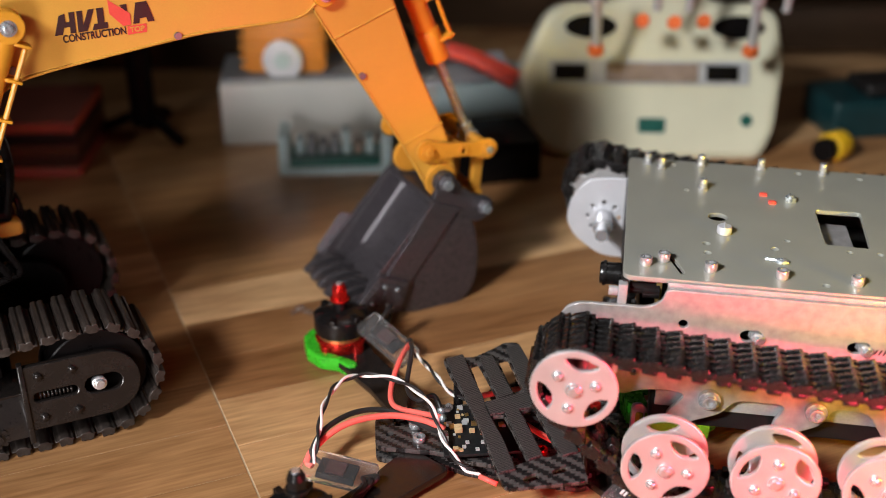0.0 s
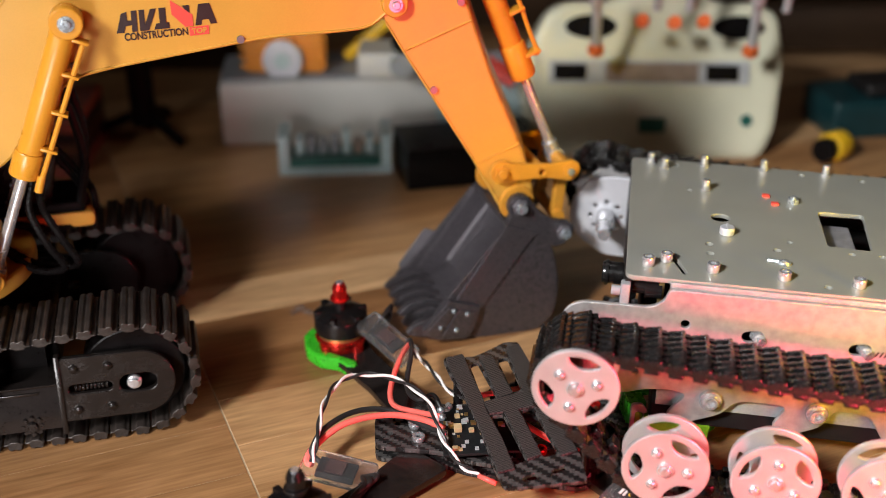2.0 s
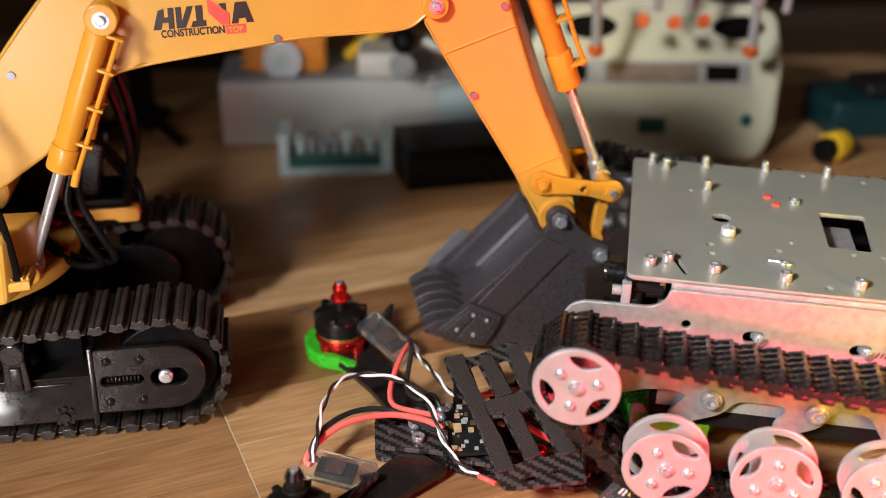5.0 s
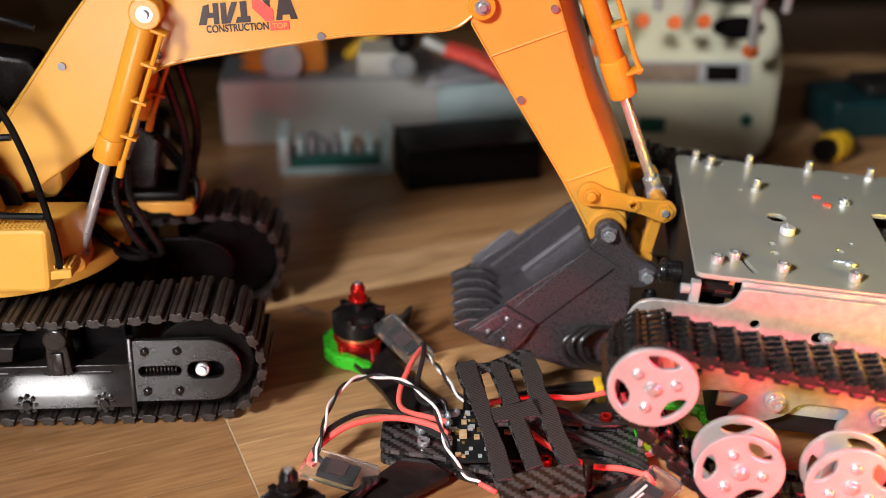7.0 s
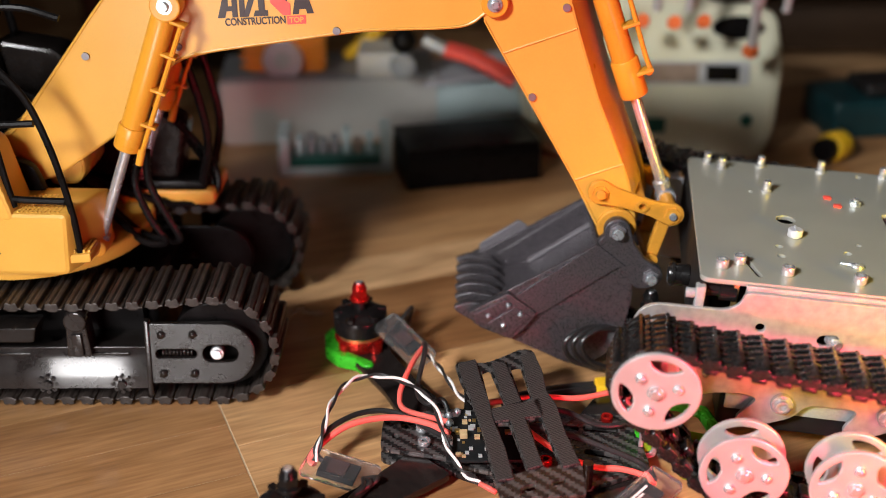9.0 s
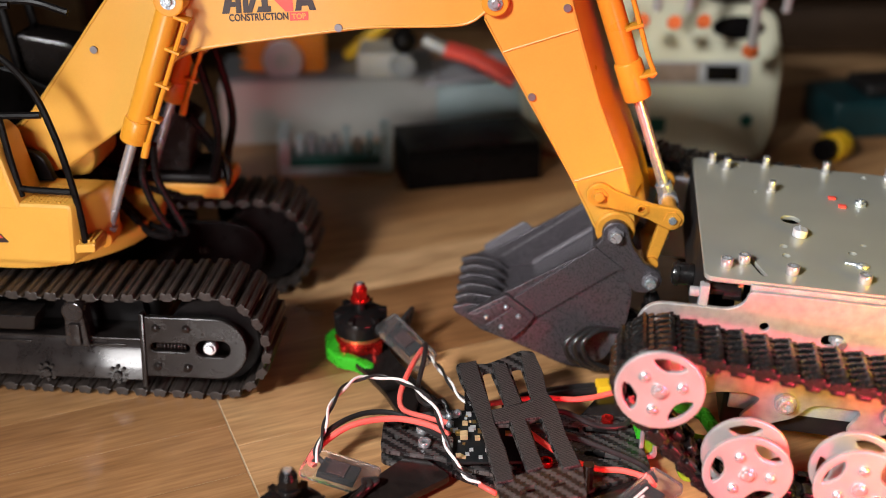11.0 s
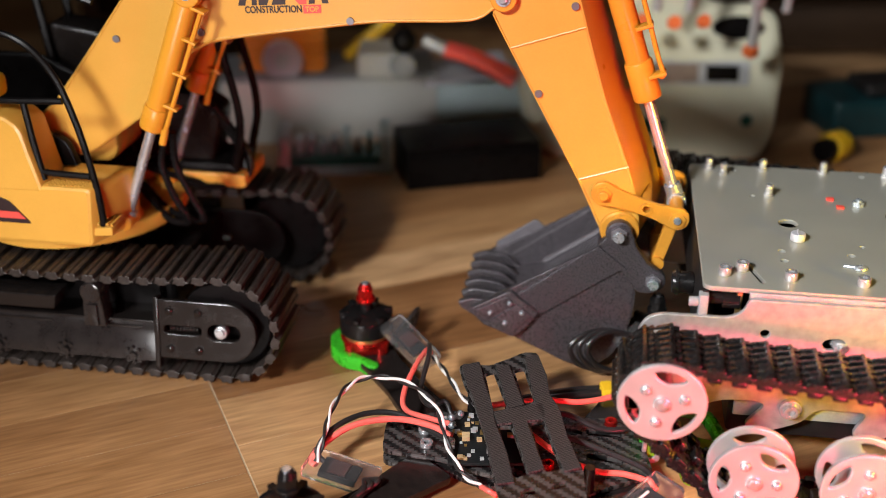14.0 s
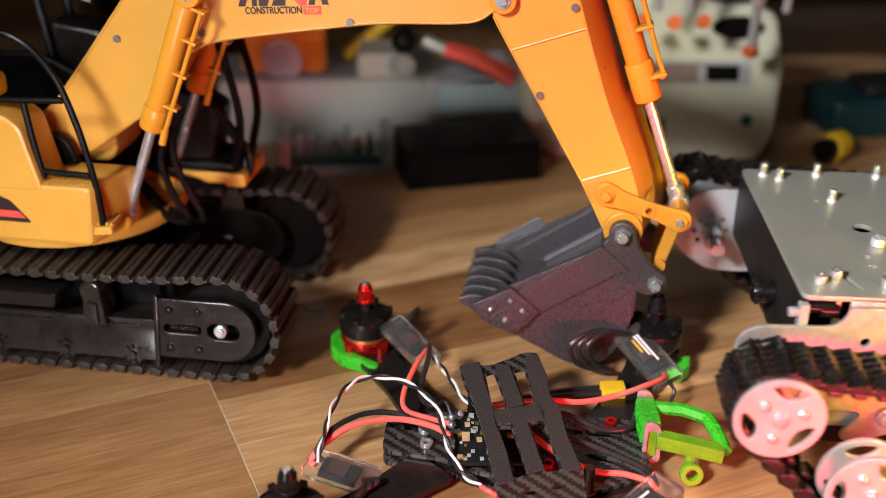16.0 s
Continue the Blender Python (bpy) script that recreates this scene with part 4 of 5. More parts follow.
def build_rover():
    rv = thing("tracked_robot_chassis", "bare aluminium tracked robot chassis with black rubber tracks", "robot chassis")
    zt = 0.0872
    # top plate with holes
    loops = [rounded(-0.0690, -0.0385, 0.165, 0.1005, 0.004)]
    for x, y, r in ((-0.0262, 0.0306, 0.0044), (-0.0327, 0.0, 0.0017), (-0.0326, -0.0095, 0.0017), (-0.0028, 0.0, 0.0017), (0.0036, 0.0096, 0.0012), (-0.046, 0.0935, 0.0013), (0.0176, 0.0940, 0.0016), (0.0478, 0.0925, 0.0016), (0.0152, -0.0320, 0.0016), (-0.040, 0.0610, 0.0012), (0.03, 0.003, 0.0014), (0.043, 0.003, 0.0014)):
        loops.append(ring(x, y, r, 20))
    loops += [slot(-0.0500, -0.0135, -0.0440, -0.0310, 0.0012), soften([(0.0205, 0.0095), (0.0395, 0.0085), (0.0415, 0.0485), (0.0205, 0.0480)], 0.002)]
    plate = part("top_plate", Form().xy(loops, zt - 0.0022, zt, 0.0003), M_plate, rv, "grey anodised plate with holes and screws")
    for x, y in ((-0.0597, -0.0270), (-0.0519, -0.0216), (-0.0322, -0.0276), (-0.0026, -0.0287), (0.028, -0.0290), (0.058, -0.0290)):
        h = 0.0042
        g = Form().xy([ring(x, y, 0.0027, 22), ring(x, y, 0.0013, 6)], zt, zt + h, 0.0003).cyl((x, y, zt), (x, y, zt + h * 0.45), 0.0015, 12)
        part("socket_screw", g, M_steel, plate)
    for x, y in ((-0.0592, 0.0935), (-0.0522, 0.0875), (-0.0316, 0.0955), (-0.0011, 0.0960), (0.030, 0.0955), (-0.0320, 0.0625)):
        g = Form().cyl((x, y, zt), (x, y, zt + 0.0060), 0.0019, 16, bevel=0.0004).cyl((x, y, zt), (x, y, zt + 0.0012), 0.0026, 6)
        part("screw_stub", g, M_steel, plate)
    g = Form().cyl((-0.0243, 0.0125, zt), (-0.0243, 0.0125, zt + 0.0038), 0.0034, 18, bevel=0.0006).box(-0.0247, -0.0239, 0.0092, 0.0158, zt + 0.0036, zt + 0.0042)
    part("nylon_screw", g, M_white, plate, "white nylon slotted screw")
    g = Form().cyl((0.0098, 0.0565, zt), (0.0098, 0.0565, zt + 0.0022), 0.0028, 6).cyl((0.0098, 0.0565, zt), (0.0098, 0.0565, zt + 0.0034), 0.0014, 12)
    part("hex_nut", g, M_zinc, plate)
    g = Form().ball((-0.0010, -0.0138, zt + 0.0006), 0.0022, 10, (1.4, 1, 0.8)).tube([(-0.008, -0.012, zt + 0.0005), (-0.002, -0.0135, zt + 0.001), (0.0, -0.014, zt + 0.001)], 0.0007, 6)
    part("screw_stub", g, M_zinc, plate)
    for x, y in ((-0.0028, 0.0612), (0.0007, 0.0520)):
        part("plastic_chip", Form().box(x - 0.0018, x + 0.0018, y - 0.0014, y + 0.0014, zt, zt + 0.0012, 0.0003), M_red_ink, plate, "small red plastic chip")
    g = Form().box(0.0190, 0.0365, 0.008, 0.050, zt - 0.010, zt - 0.0075, 0.001)
    part("gearbox_below", g, M_alu, plate)
    # folded rim under the plate
    part("plate_flange", Form().box(-0.050, 0.165, -0.0405, -0.0385, zt - 0.006, zt - 0.0008, 0.0008), M_alu, rv)
    # side plates
    for yo, d in ((-0.0430, -1), (0.1050, 1)):
        outline = [(-0.0955, 0.0655), (-0.0915, 0.0725), (-0.0860, 0.0748), (-0.0570, 0.0752), (-0.0515, 0.0790), (-0.0505, zt - 0.0028), (0.165, zt - 0.0028), (0.165, 0.036), (0.066, 0.034), (0.060, 0.020), (0.049, 0.019), (0.040, 0.033), (0.0255, 0.034), (0.0215, 0.0245), (0.005, 0.0165), (0.000, 0.022), (0.006, 0.0330), (-0.0160, 0.0330), (-0.0210, 0.0255), (-0.0400, 0.0170), (-0.046, 0.022), (-0.0370, 0.0335), (-0.0440, 0.0350), (-0.056, 0.0340), (-0.0660, 0.0300), (-0.090, 0.046)]
        loops = [soften(outline, 0.004, 3), ring(-0.0420, 0.0686, 0.0019, 18), ring(-0.0608, 0.0424, 0.0015, 18), slot(-0.0155, 0.0655, -0.0115, 0.0660, 0.0026), slot(0.0285, 0.0645, 0.0325, 0.0650, 0.0026), slot(0.073, 0.0645, 0.077, 0.0650, 0.0026)]
        y0, y1 = sorted((yo, yo - d * 0.0022))
        if d > 0:
            outline = [(-0.1005, 0.0470), (-0.0985, 0.0600), (-0.0900, 0.0715), (-0.0800, 0.0735), (0.165, 0.0735), (0.165, 0.03), (-0.070, 0.026), (-0.0810, 0.0270), (-0.0950, 0.0370)]
            loops = [soften(outline, 0.005, 3)] + [ring(-0.0800 + 0.0085 * math.cos(k * 0.785), 0.0500 + 0.0085 * math.sin(k * 0.785), 0.0012, 10) for k in range(8)]
        # the far plate's bright reflection is put into its white colour
        sp = part("side_plate", Form().xz(loops, y0, y1, 0.0005), M_alu if d < 0 else M_white, rv, "bead-blasted aluminium side plate" if d < 0 else "side plate with drilled holes, whitened for its reflection")
        if d < 0:
            for x, z in ((-0.0270, 0.0333), (0.0181, 0.0325), (0.0625, 0.0318)):
                g = Form().cyl((x, yo, z), (x, yo - 0.0030, z), 0.0048, 24, bevel=0.0005).xz([ring(x, z, 0.0032, 22), ring(x, z, 0.0016, 6)], yo - 0.0052, yo - 0.0028, 0.0004)
                part("axle_bolt", g, M_steel, sp)
            for x, z in ((-0.0125, 0.0655), (0.0315, 0.0645)):
                g = Form().cyl((x, yo + 0.004, z), (x + 0.003, yo - 0.002, z - 0.001), 0.0026, 16, bevel=0.0004)
                part("loose_screw", g, M_steel, sp)
            f = Form()
            for i in range(5):
                f.xz([[(0.0330 + i * 0.0018, 0.0625), (0.0336 + i * 0.0018, 0.0625), (0.0346 + i * 0.0018, 0.0650), (0.0340 + i * 0.0018, 0.0650)]], yo - 0.0003, yo)
            part("scrawl", f, M_ink, sp, "short handwritten ink marks")
    # far gear head seen through the front
    g = Form().cyl((-0.080, 0.1020, 0.0500), (-0.080, 0.0870, 0.0500), 0.0052, 24, bevel=0.0006).cyl((-0.080, 0.0900, 0.0500), (-0.080, 0.0780, 0.0500), 0.0035, 18)
    part("motor_boss", g, M_steel, rv)
    # front plate, posts, motor and braces inside
    g = Form().box(-0.0690, -0.0665, -0.0385, 0.1000, 0.050, zt - 0.0024, 0.0004)
    part("front_plate", g, M_dark, rv, "dark front plate")
    g = Form().cyl((-0.0690, 0.004, 0.066), (-0.0790, 0.004, 0.066), 0.0052, 24, bevel=0.0008).cyl((-0.0760, 0.004, 0.066), (-0.0775, 0.004, 0.066), 0.0060, 24)
    part("rubber_bumper", g, M_rubber, rv)
    g = Form().box(-0.0705, -0.0665, -0.0420, -0.0370, 0.070, zt - 0.003, 0.0006).cyl((-0.0705, -0.0395, 0.0800), (-0.0745, -0.0395, 0.0800), 0.0022, 16, bevel=0.0003)
    part("corner_bracket", g, M_grey, rv)
    g = Form().cyl((-0.0655, -0.034, 0.0795), (-0.060, -0.034, 0.0795), 0.0026, 16).cyl((-0.060, -0.0345, 0.0790), (-0.053, -0.0345, 0.0790), 0.0036, 16)
    part("inner_screw", g, M_bell, rv)
    part("brass_post", Form().box(-0.0545, -0.0520, -0.036, -0.033, 0.070, zt - 0.003, 0.0004), M_gold, rv)
    g = Form().box(-0.060, 0.160, -0.034, 0.095, 0.036, 0.060, 0.002)
    part("belly_box", g, M_dark, rv)
    # dark box added under the belly to stand in for the shaded gap
    part("gear_case", Form().box(-0.052, 0.150, -0.0355, 0.090, 0.013, 0.0355, 0.002), M_dark, rv)
    part("cross_brace", Form().box(-0.05, 0.15, -0.0385, -0.0365, 0.024, 0.032, 0.0005), M_grey, rv)
    # wheels
    for ya, yb, d in ((-0.0865, -0.0560, -1), (0.1180, 0.1485, 1)):
        rover_track(rv, ya, yb)
        yo = ya - 0.001 if d < 0 else yb + 0.001
        rover_wheel(rv, -0.085, yo, 0.0588, d, 78, 0.026)
        for i, x in enumerate((-0.046, -0.0025, 0.041, 0.084)):
            rover_wheel(rv, x, -0.0905 if d < 0 else 0.1525, 0.0270, d, (58, 30, 75, 10)[i], 0.0125)
        rover_wheel(rv, 0.150, yo, 0.0588, d, 20, 0.026)
    return rv


# ---- quadcopter
def motor(dr, x, y, z, red):
    """Outrunner on an arm's end: base ring, bell with windows, shaft and nut."""
    m = part("motor", Form().cyl((0, 0, 0.0095), (0, 0, 0.0185), 0.0139, 36, bevel=0.0008).cyl((0, 0, 0.0185), (0, 0, 0.0215), 0.0139, 36, r2=0.0085), M_bell, dr, "black brushless motor" + (" with red base and nut" if red else ""), pose(x, y, z))
    f = Form().cyl((0, 0, 0.0), (0, 0, 0.0048), 0.0118, 32, bevel=0.0006).cyl((0, 0, 0.0048), (0, 0, 0.0068), 0.0136, 36, bevel=0.0006)
    for k in range(4):
        a = radians(45 + 90 * k)
        f.cyl((0.011 * math.cos(a), 0.011 * math.sin(a), 0), (0.011 * math.cos(a), 0.011 * math.sin(a), 0.005), 0.0035, 12)
    part("motor_base", f, M_red_an if red else M_bell, m)
    f = Form().cyl((0, 0, 0.0068), (0, 0, 0.0095), 0.0118, 24)
    part("winding", f, M_gold, m)
    f = Form()
    for k in range(6):
        a = radians(60 * k + 10)
        f.box(0.0085, 0.0139, -0.0016, 0.0016, 0.0186, 0.0212, 0.0004, Matrix.Rotation(a, 4, "Z"))
    part("bell_spoke", f, M_bell, m)
    part("shaft", Form().cyl((0, 0, 0.021), (0, 0, 0.028), 0.0030, 18), M_bell, m)
    f = Form().cyl((0, 0, 0.0265), (0, 0, 0.0285), 0.0050, 24, bevel=0.0004).cyl((0, 0, 0.0285), (0, 0, 0.0335), 0.0042, 6).cyl((0, 0, 0.0330), (0, 0, 0.0360), 0.0040, 20, r2=0.0028)
    part("prop_nut", f, M_red_an if red else M_bell, m)
    part("shaft_tip", Form().cyl((0, 0, 0.0355), (0, 0, 0.0368), 0.0018, 16), M_steel, m)
    return m


def arm_plate(dr, x0, y0, x1, y1, w, z0, z1):
    a = math.atan2(y1 - y0, x1 - x0)
    ln = math.hypot(x1 - x0, y1 - y0)
    out = ring(ln, 0, 0.0135, 14, -105, 105) + [(ln * 0.80, w * 0.5), (ln * 0.45, w * 0.46), (0.0, w * 0.62)] + [(0.0, -w * 0.62), (ln * 0.45, -w * 0.46), (ln * 0.80, -w * 0.5)]
    return part("arm", Form().xy([soften(out, 0.003, 2)], z0, z1, 0.0004, pose(x0, y0, 0, 0, 0, math.degrees(a))), M_arm, dr, "glossy black carbon fibre arm")


def esc(dr, m, ln, wd, wires):
    """Speed controller board in clear film, with three motor leads."""
    e = part("speed_controller", Form().box(-ln * 0.36, ln * 0.36, -wd * 0.36, wd * 0.36, -0.0012, 0.0012, 0.0006), M_pcb, dr, "speed controller board in clear shrink film", m)
    f = Form().xy([rounded(-ln / 2 - 0.004, -wd / 2 - 0.0012, ln / 2 + 0.005, wd / 2 + 0.0012, 0.002)], -0.0024, 0.0030, 0.0012)
    ob = part("film", f, M_film, e)
    ob.visible_shadow = False
    part("chip", Form().box(-ln * 0.2, ln * 0.15, -wd * 0.3, wd * 0.3, 0.0012, 0.0022, 0.0002), M_ink, e)
    if wires < 3:
        return e
    part("label_bar", Form().box(-ln * 0.35, ln * 0.25, wd * 0.10, wd * 0.18, 0.0031, 0.0033).box(-ln * 0.35, ln * 0.10, -wd * 0.02, wd * 0.05, 0.0031, 0.0033), M_wire_wht, e)
    part("label_bar", Form().box(-ln * 0.30, ln * 0.0, -wd * 0.18, -wd * 0.10, 0.0031, 0.0033), M_yellow, e)
    return e


def build_drone():
    dr = thing("quadcopter", "stripped black carbon fibre racing quadcopter with loose wires", "drone")
    # arms and motors
    arm_plate(dr, -0.002, 0.440, -0.0400, 0.5130, 0.020, 0.0035, 0.0070)
    arm_plate(dr, -0.004, 0.410, -0.0610, 0.3580, 0.020, 0.0035, 0.0070)
    arm_plate(dr, 0.076, 0.437, 0.1085, 0.5010, 0.020, 0.0035, 0.0070)
    arm_plate(dr, 0.070, 0.398, 0.1000, 0.335, 0.020, 0.0035, 0.0070)
    motor(dr, -0.0400, 0.5130, 0.0070, True)
    motor(dr, -0.0610, 0.3580, 0.0070, False)
    motor(dr, 0.1085, 0.5010, 0.0070, False)
    # bottom and middle plates
    bot = [(-0.0275, 0.4170), (-0.0265, 0.4400), (0.0, 0.4480), (0.090, 0.4400), (0.092, 0.3990), (0.060, 0.385), (0.012, 0.4020), (0.001, 0.4100)]
    loops = [soften(bot, 0.004, 3)]
    for x, y, r in ((-0.0205, 0.4260, 0.0016), (0.046, 0.437, 0.002)):
        loops.append(ring(x, y, r, 14))
    loops += [rounded(-0.0180, 0.4320, -0.0110, 0.4385, 0.0015), slot(0.052, 0.432, 0.062, 0.430, 0.0022), slot(0.068, 0.430, 0.080, 0.428, 0.0022), slot(0.066, 0.412, 0.078, 0.408, 0.002)]
    base = part("base_plate", Form().xy(loops, 0.0072, 0.0096, 0.0003), M_carbon, dr, "woven carbon fibre base plate")
    part("skid_plate", Form().xy([soften(bot, 0.004, 3)], 0.0008, 0.0034, 0.0003), M_carbon, dr)
    for x, y in ((-0.0083, 0.4301), (-0.0074, 0.4196), (0.0010, 0.4370)):
        g = Form().xy([ring(x, y, 0.0030, 24), ring(x, y, 0.0015, 6)], 0.0096, 0.0122, 0.0005)
        part("socket_screw", g, M_steel, base)
    for x, y in ((0.046, 0.404), (0.078, 0.436)):
        part("socket_screw", Form().xy([ring(x, y, 0.0029, 24), ring(x, y, 0.0014, 6)], 0.0096, 0.0124, 0.0004), M_red_an, base)
    # flight board with small parts
    bd = part("flight_board", Form().box(0.002, 0.040, 0.400, 0.438, 0.0130, 0.0146, 0.0006), M_pcb, dr, "black circuit board with solder pads")
    rng = random.Random(4)
    f, g, h = Form(), Form(), Form()
    for i in range(46):
        x, y = rng.uniform(0.0035, 0.036), rng.uniform(0.4015, 0.4365)
        s = rng.choice((0.0005, 0.0007, 0.0010))
        rng.choice((f, g, h)).box(x - s, x + s * 1.4, y - s, y + s, 0.0146, 0.0146 + s * 1.4)
    f.box(0.0085, 0.0120, 0.4160, 0.4200, 0.0146, 0.0172, 0.0003)
    part("component", f, M_tan, bd)
    part("component", g, M_silver, bd)
    part("pad", h, M_gold, bd)
    f = Form()
    for x, y in ((0.0042, 0.4335), (0.0042, 0.4275), (0.0035, 0.4150), (0.008, 0.436)):
        f.ball((x, y, 0.0155), 0.0020, 10)
    part("solder_joint", f, M_zinc, bd)
    for x, y in ((0.006, 0.404), (0.036, 0.404), (0.006, 0.434), (0.036, 0.434)):
        part("standoff", Form().cyl((x, y, 0.0096), (x, y, 0.0130), 0.0025, 12), M_black, dr)
    # perforated top plate, tipped
    def tp(a, b):
        p = Vector((0.0080, 0.4535, 0)).lerp(Vector((0.0440, 0.4665, 0)), a)
        q = Vector((0.0235, 0.3745, 0)).lerp(Vector((0.0615, 0.3795, 0)), a)
        r = p.lerp(q, b)
        return (r.x - 0.034, r.y - 0.418)
    loops = [soften([tp(*q) for q in [(-0.00, -0.03), (0.08, -0.05), (0.38, 0.02), (0.62, -0.00), (0.88, -0.03), (1.04, -0.00), (1.02, 0.21), (0.95, 0.37), (0.99, 0.49), (0.94, 0.70), (0.96, 0.94), (0.86, 1.14), (-0.05, 1.11), (-0.05, 0.98), (0.02, 0.59), (0.03, 0.28), (-0.01, 0.14)]], 0.002, 2)]
    for cut in (
        [(0.29, 0.09), (0.40, 0.08), (0.40, 0.41), (0.22, 0.42)],
        [(0.66, 0.11), (0.79, 0.11), (0.74, 0.39), (0.62, 0.40)],
        [(0.22, 0.55), (0.36, 0.56), (0.34, 0.93), (0.18, 0.95)],
        [(0.59, 0.56), (0.74, 0.55), (0.72, 0.92), (0.54, 0.93)],
        [(0.19, 1.05), (0.37, 1.03), (0.36, 1.07), (0.18, 1.09)],
        [(0.54, 1.03), (0.72, 1.01), (0.71, 1.04), (0.53, 1.06)],
    ):
        loops.append(soften([tp(*q) for q in cut], 0.0014, 3))
    tip = pose(0.034, 0.418, 0.0250, 5, 0, 0)
    top = part("top_plate", Form().xy(loops, -0.0010, 0.0008, 0.0003), M_carbon, dr, "carbon fibre top plate with slots", tip)
    for bar in (
        [(0.03, -0.02), (0.27, -0.02), (0.24, 0.18), (0.23, 0.38), (0.19, 0.51), (0.20, 0.74), (0.16, 0.99), (-0.04, 1.00), (0.02, 0.59), (0.02, 0.40), (0.03, 0.28), (0.01, 0.14)],
        [(0.44, 0.05), (0.62, 0.06), (0.60, 0.42), (0.40, 0.43)],
        [(0.21, 0.43), (0.39, 0.43), (0.83, 0.42), (0.79, 0.56), (0.56, 0.55), (0.38, 0.55), (0.20, 0.54)],
        [(0.38, 0.54), (0.56, 0.54), (0.53, 0.92), (0.34, 0.94)],
        [(0.84, 0.03), (1.03, 0.03), (1.02, 0.21), (0.95, 0.37), (0.99, 0.49), (0.94, 0.70), (0.94, 0.94), (0.73, 0.95), (0.75, 0.56), (0.73, 0.43)],
    ):
        part("grip_pad", Form().xy([soften([tp(*q) for q in bar], 0.0008, 2)], 0.0006, 0.0020, 0.0004), M_carbon2, top, "matte black textured grip strip")
    for x, y in ((0.014, 0.448), (0.045, 0.455), (0.027, 0.384), (0.062, 0.388)):
        part("standoff", Form().cyl((x, y, 0.0090), (x, y, 0.0240 + (y - 0.418) * 0.08), 0.0024, 12), M_bell, dr)
    # green guards
    f = Form().xy([soften([(-0.0600, 0.5215), (-0.0560, 0.5290), (-0.0470, 0.5290), (-0.0520, 0.5170), (-0.0500, 0.5060), (-0.0400, 0.4985), (-0.0325, 0.4930), (-0.0330, 0.4890), (-0.0380, 0.4890), (-0.0420, 0.4950), (-0.0520, 0.4990), (-0.0585, 0.5080)], 0.002, 3)], 0.0008, 0.0085, 0.0012)
    part("arm_guard", f, M_green, dr, "bright green printed guard")
    f = Form().xy([soften([(0.120, 0.4980), (0.128, 0.5010), (0.1255, 0.4900), (0.120, 0.4840), (0.112, 0.4850), (0.116, 0.4900)], 0.002, 3)], 0.0008, 0.0085, 0.0012)
    part("arm_guard", f, M_green, dr, "bright green printed guard")
    # green camera mount with alloy cheeks
    f = Form().box(0.0890, 0.0975, 0.4180, 0.4380, 0.012, 0.0235, 0.001, pose(0, 0, 0, 0, 0, 0))
    for i in range(7):
        f.box(0.0885, 0.0892, 0.4190 + i * 0.0026, 0.4200 + i * 0.0026, 0.012, 0.0235)
    part("camera_mount", f, M_green, dr, "green printed camera mount")
    f = Form().tube([(0.096, 0.434, 0.0205), (0.1085, 0.4310, 0.0215), (0.1195, 0.4265, 0.0200)], 0.0030, 6, 2).tube([(0.1195, 0.4275, 0.0200), (0.1225, 0.4180, 0.0180), (0.1240, 0.4070, 0.0155)], 0.0032, 10, 2)
    part("mount_arm", f, M_green, dr, "bright green printed arm")
    f = Form().box(-0.001, 0.0285, -0.0034, 0.0034, -0.0034, 0.0034, 0.0008, pose(0.0965, 0.4150, 0.0165, 0, 3, -18))
    f.tube([(0.1095, 0.4100, 0.0150), (0.1095, 0.4085, 0.0080)], 0.0024, 8, 1)
    f.add(loops_mesh([ring(0.1095, 0.0, 0.0052, 22), ring(0.1095, 0.0, 0.0026, 18)], 0, 0.004, 0.0006), pose(0, 0.4060, 0.0055, 80, 0, 0))
    part("mount_loop", f, M_yellowgreen, dr, "yellow-green printed loops")
    loops = [soften([(0.0, -0.008), (0.0085, -0.0065), (0.0085, 0.010), (0.0055, 0.0145), (0.0005, 0.0145)], 0.002, 3), soften([(0.002, -0.005), (0.0065, -0.004), (0.0065, 0.009), (0.0025, 0.0105)], 0.0015, 3)]
    part("cheek_plate", Form().xz(loops, 0.4150, 0.4168, 0.0004, pose(0.0890, 0, 0.0105)), M_alu, dr, "bare alloy cheek plate")
    part("cheek_plate", Form().xz([list(p) for p in loops], 0.4390, 0.4408, 0.0004, pose(0.0895, 0, 0.0120)), M_alu, dr, "bare alloy cheek plate")
    part("cheek_insert", Form().xz([soften([(0.002, -0.005), (0.0065, -0.004), (0.0065, 0.009), (0.0025, 0.0105)], 0.0015, 3)], 0.4160, 0.4180, 0.0004, pose(0.0890, 0, 0.0105)), M_yellowgreen, dr)
    # yellow power plug and its leads
    plug = part("power_plug", Form().box(-0.0045, 0.0075, -0.0045, 0.0045, 0.0, 0.0085, 0.0012), M_yellow, dr, "yellow power connector", pose(0.0815, 0.4660, 0.0035, 0, 0, 4))
    for k, yy in enumerate((0.0, 0.004)):
        part("power_lead", Form().tube([(0.0775, 0.465 + yy, 0.008), (0.066, 0.462 + yy, 0.009), (0.050, 0.4555 + yy, 0.011), (0.030, 0.445 + yy, 0.013)], 0.0020, 10), M_wire_blk, dr)
    # speed controllers
    esc(dr, pose(-0.0170, 0.4965, 0.0180, 12, 22, -44), 0.024, 0.012, 2)
    esc(dr, pose(-0.0450, 0.4020, 0.0085, 4, 8, -18), 0.024, 0.014, 2)
    esc(dr, pose(0.1010, 0.4830, 0.0190, 14, 18, -58), 0.030, 0.014, 3)
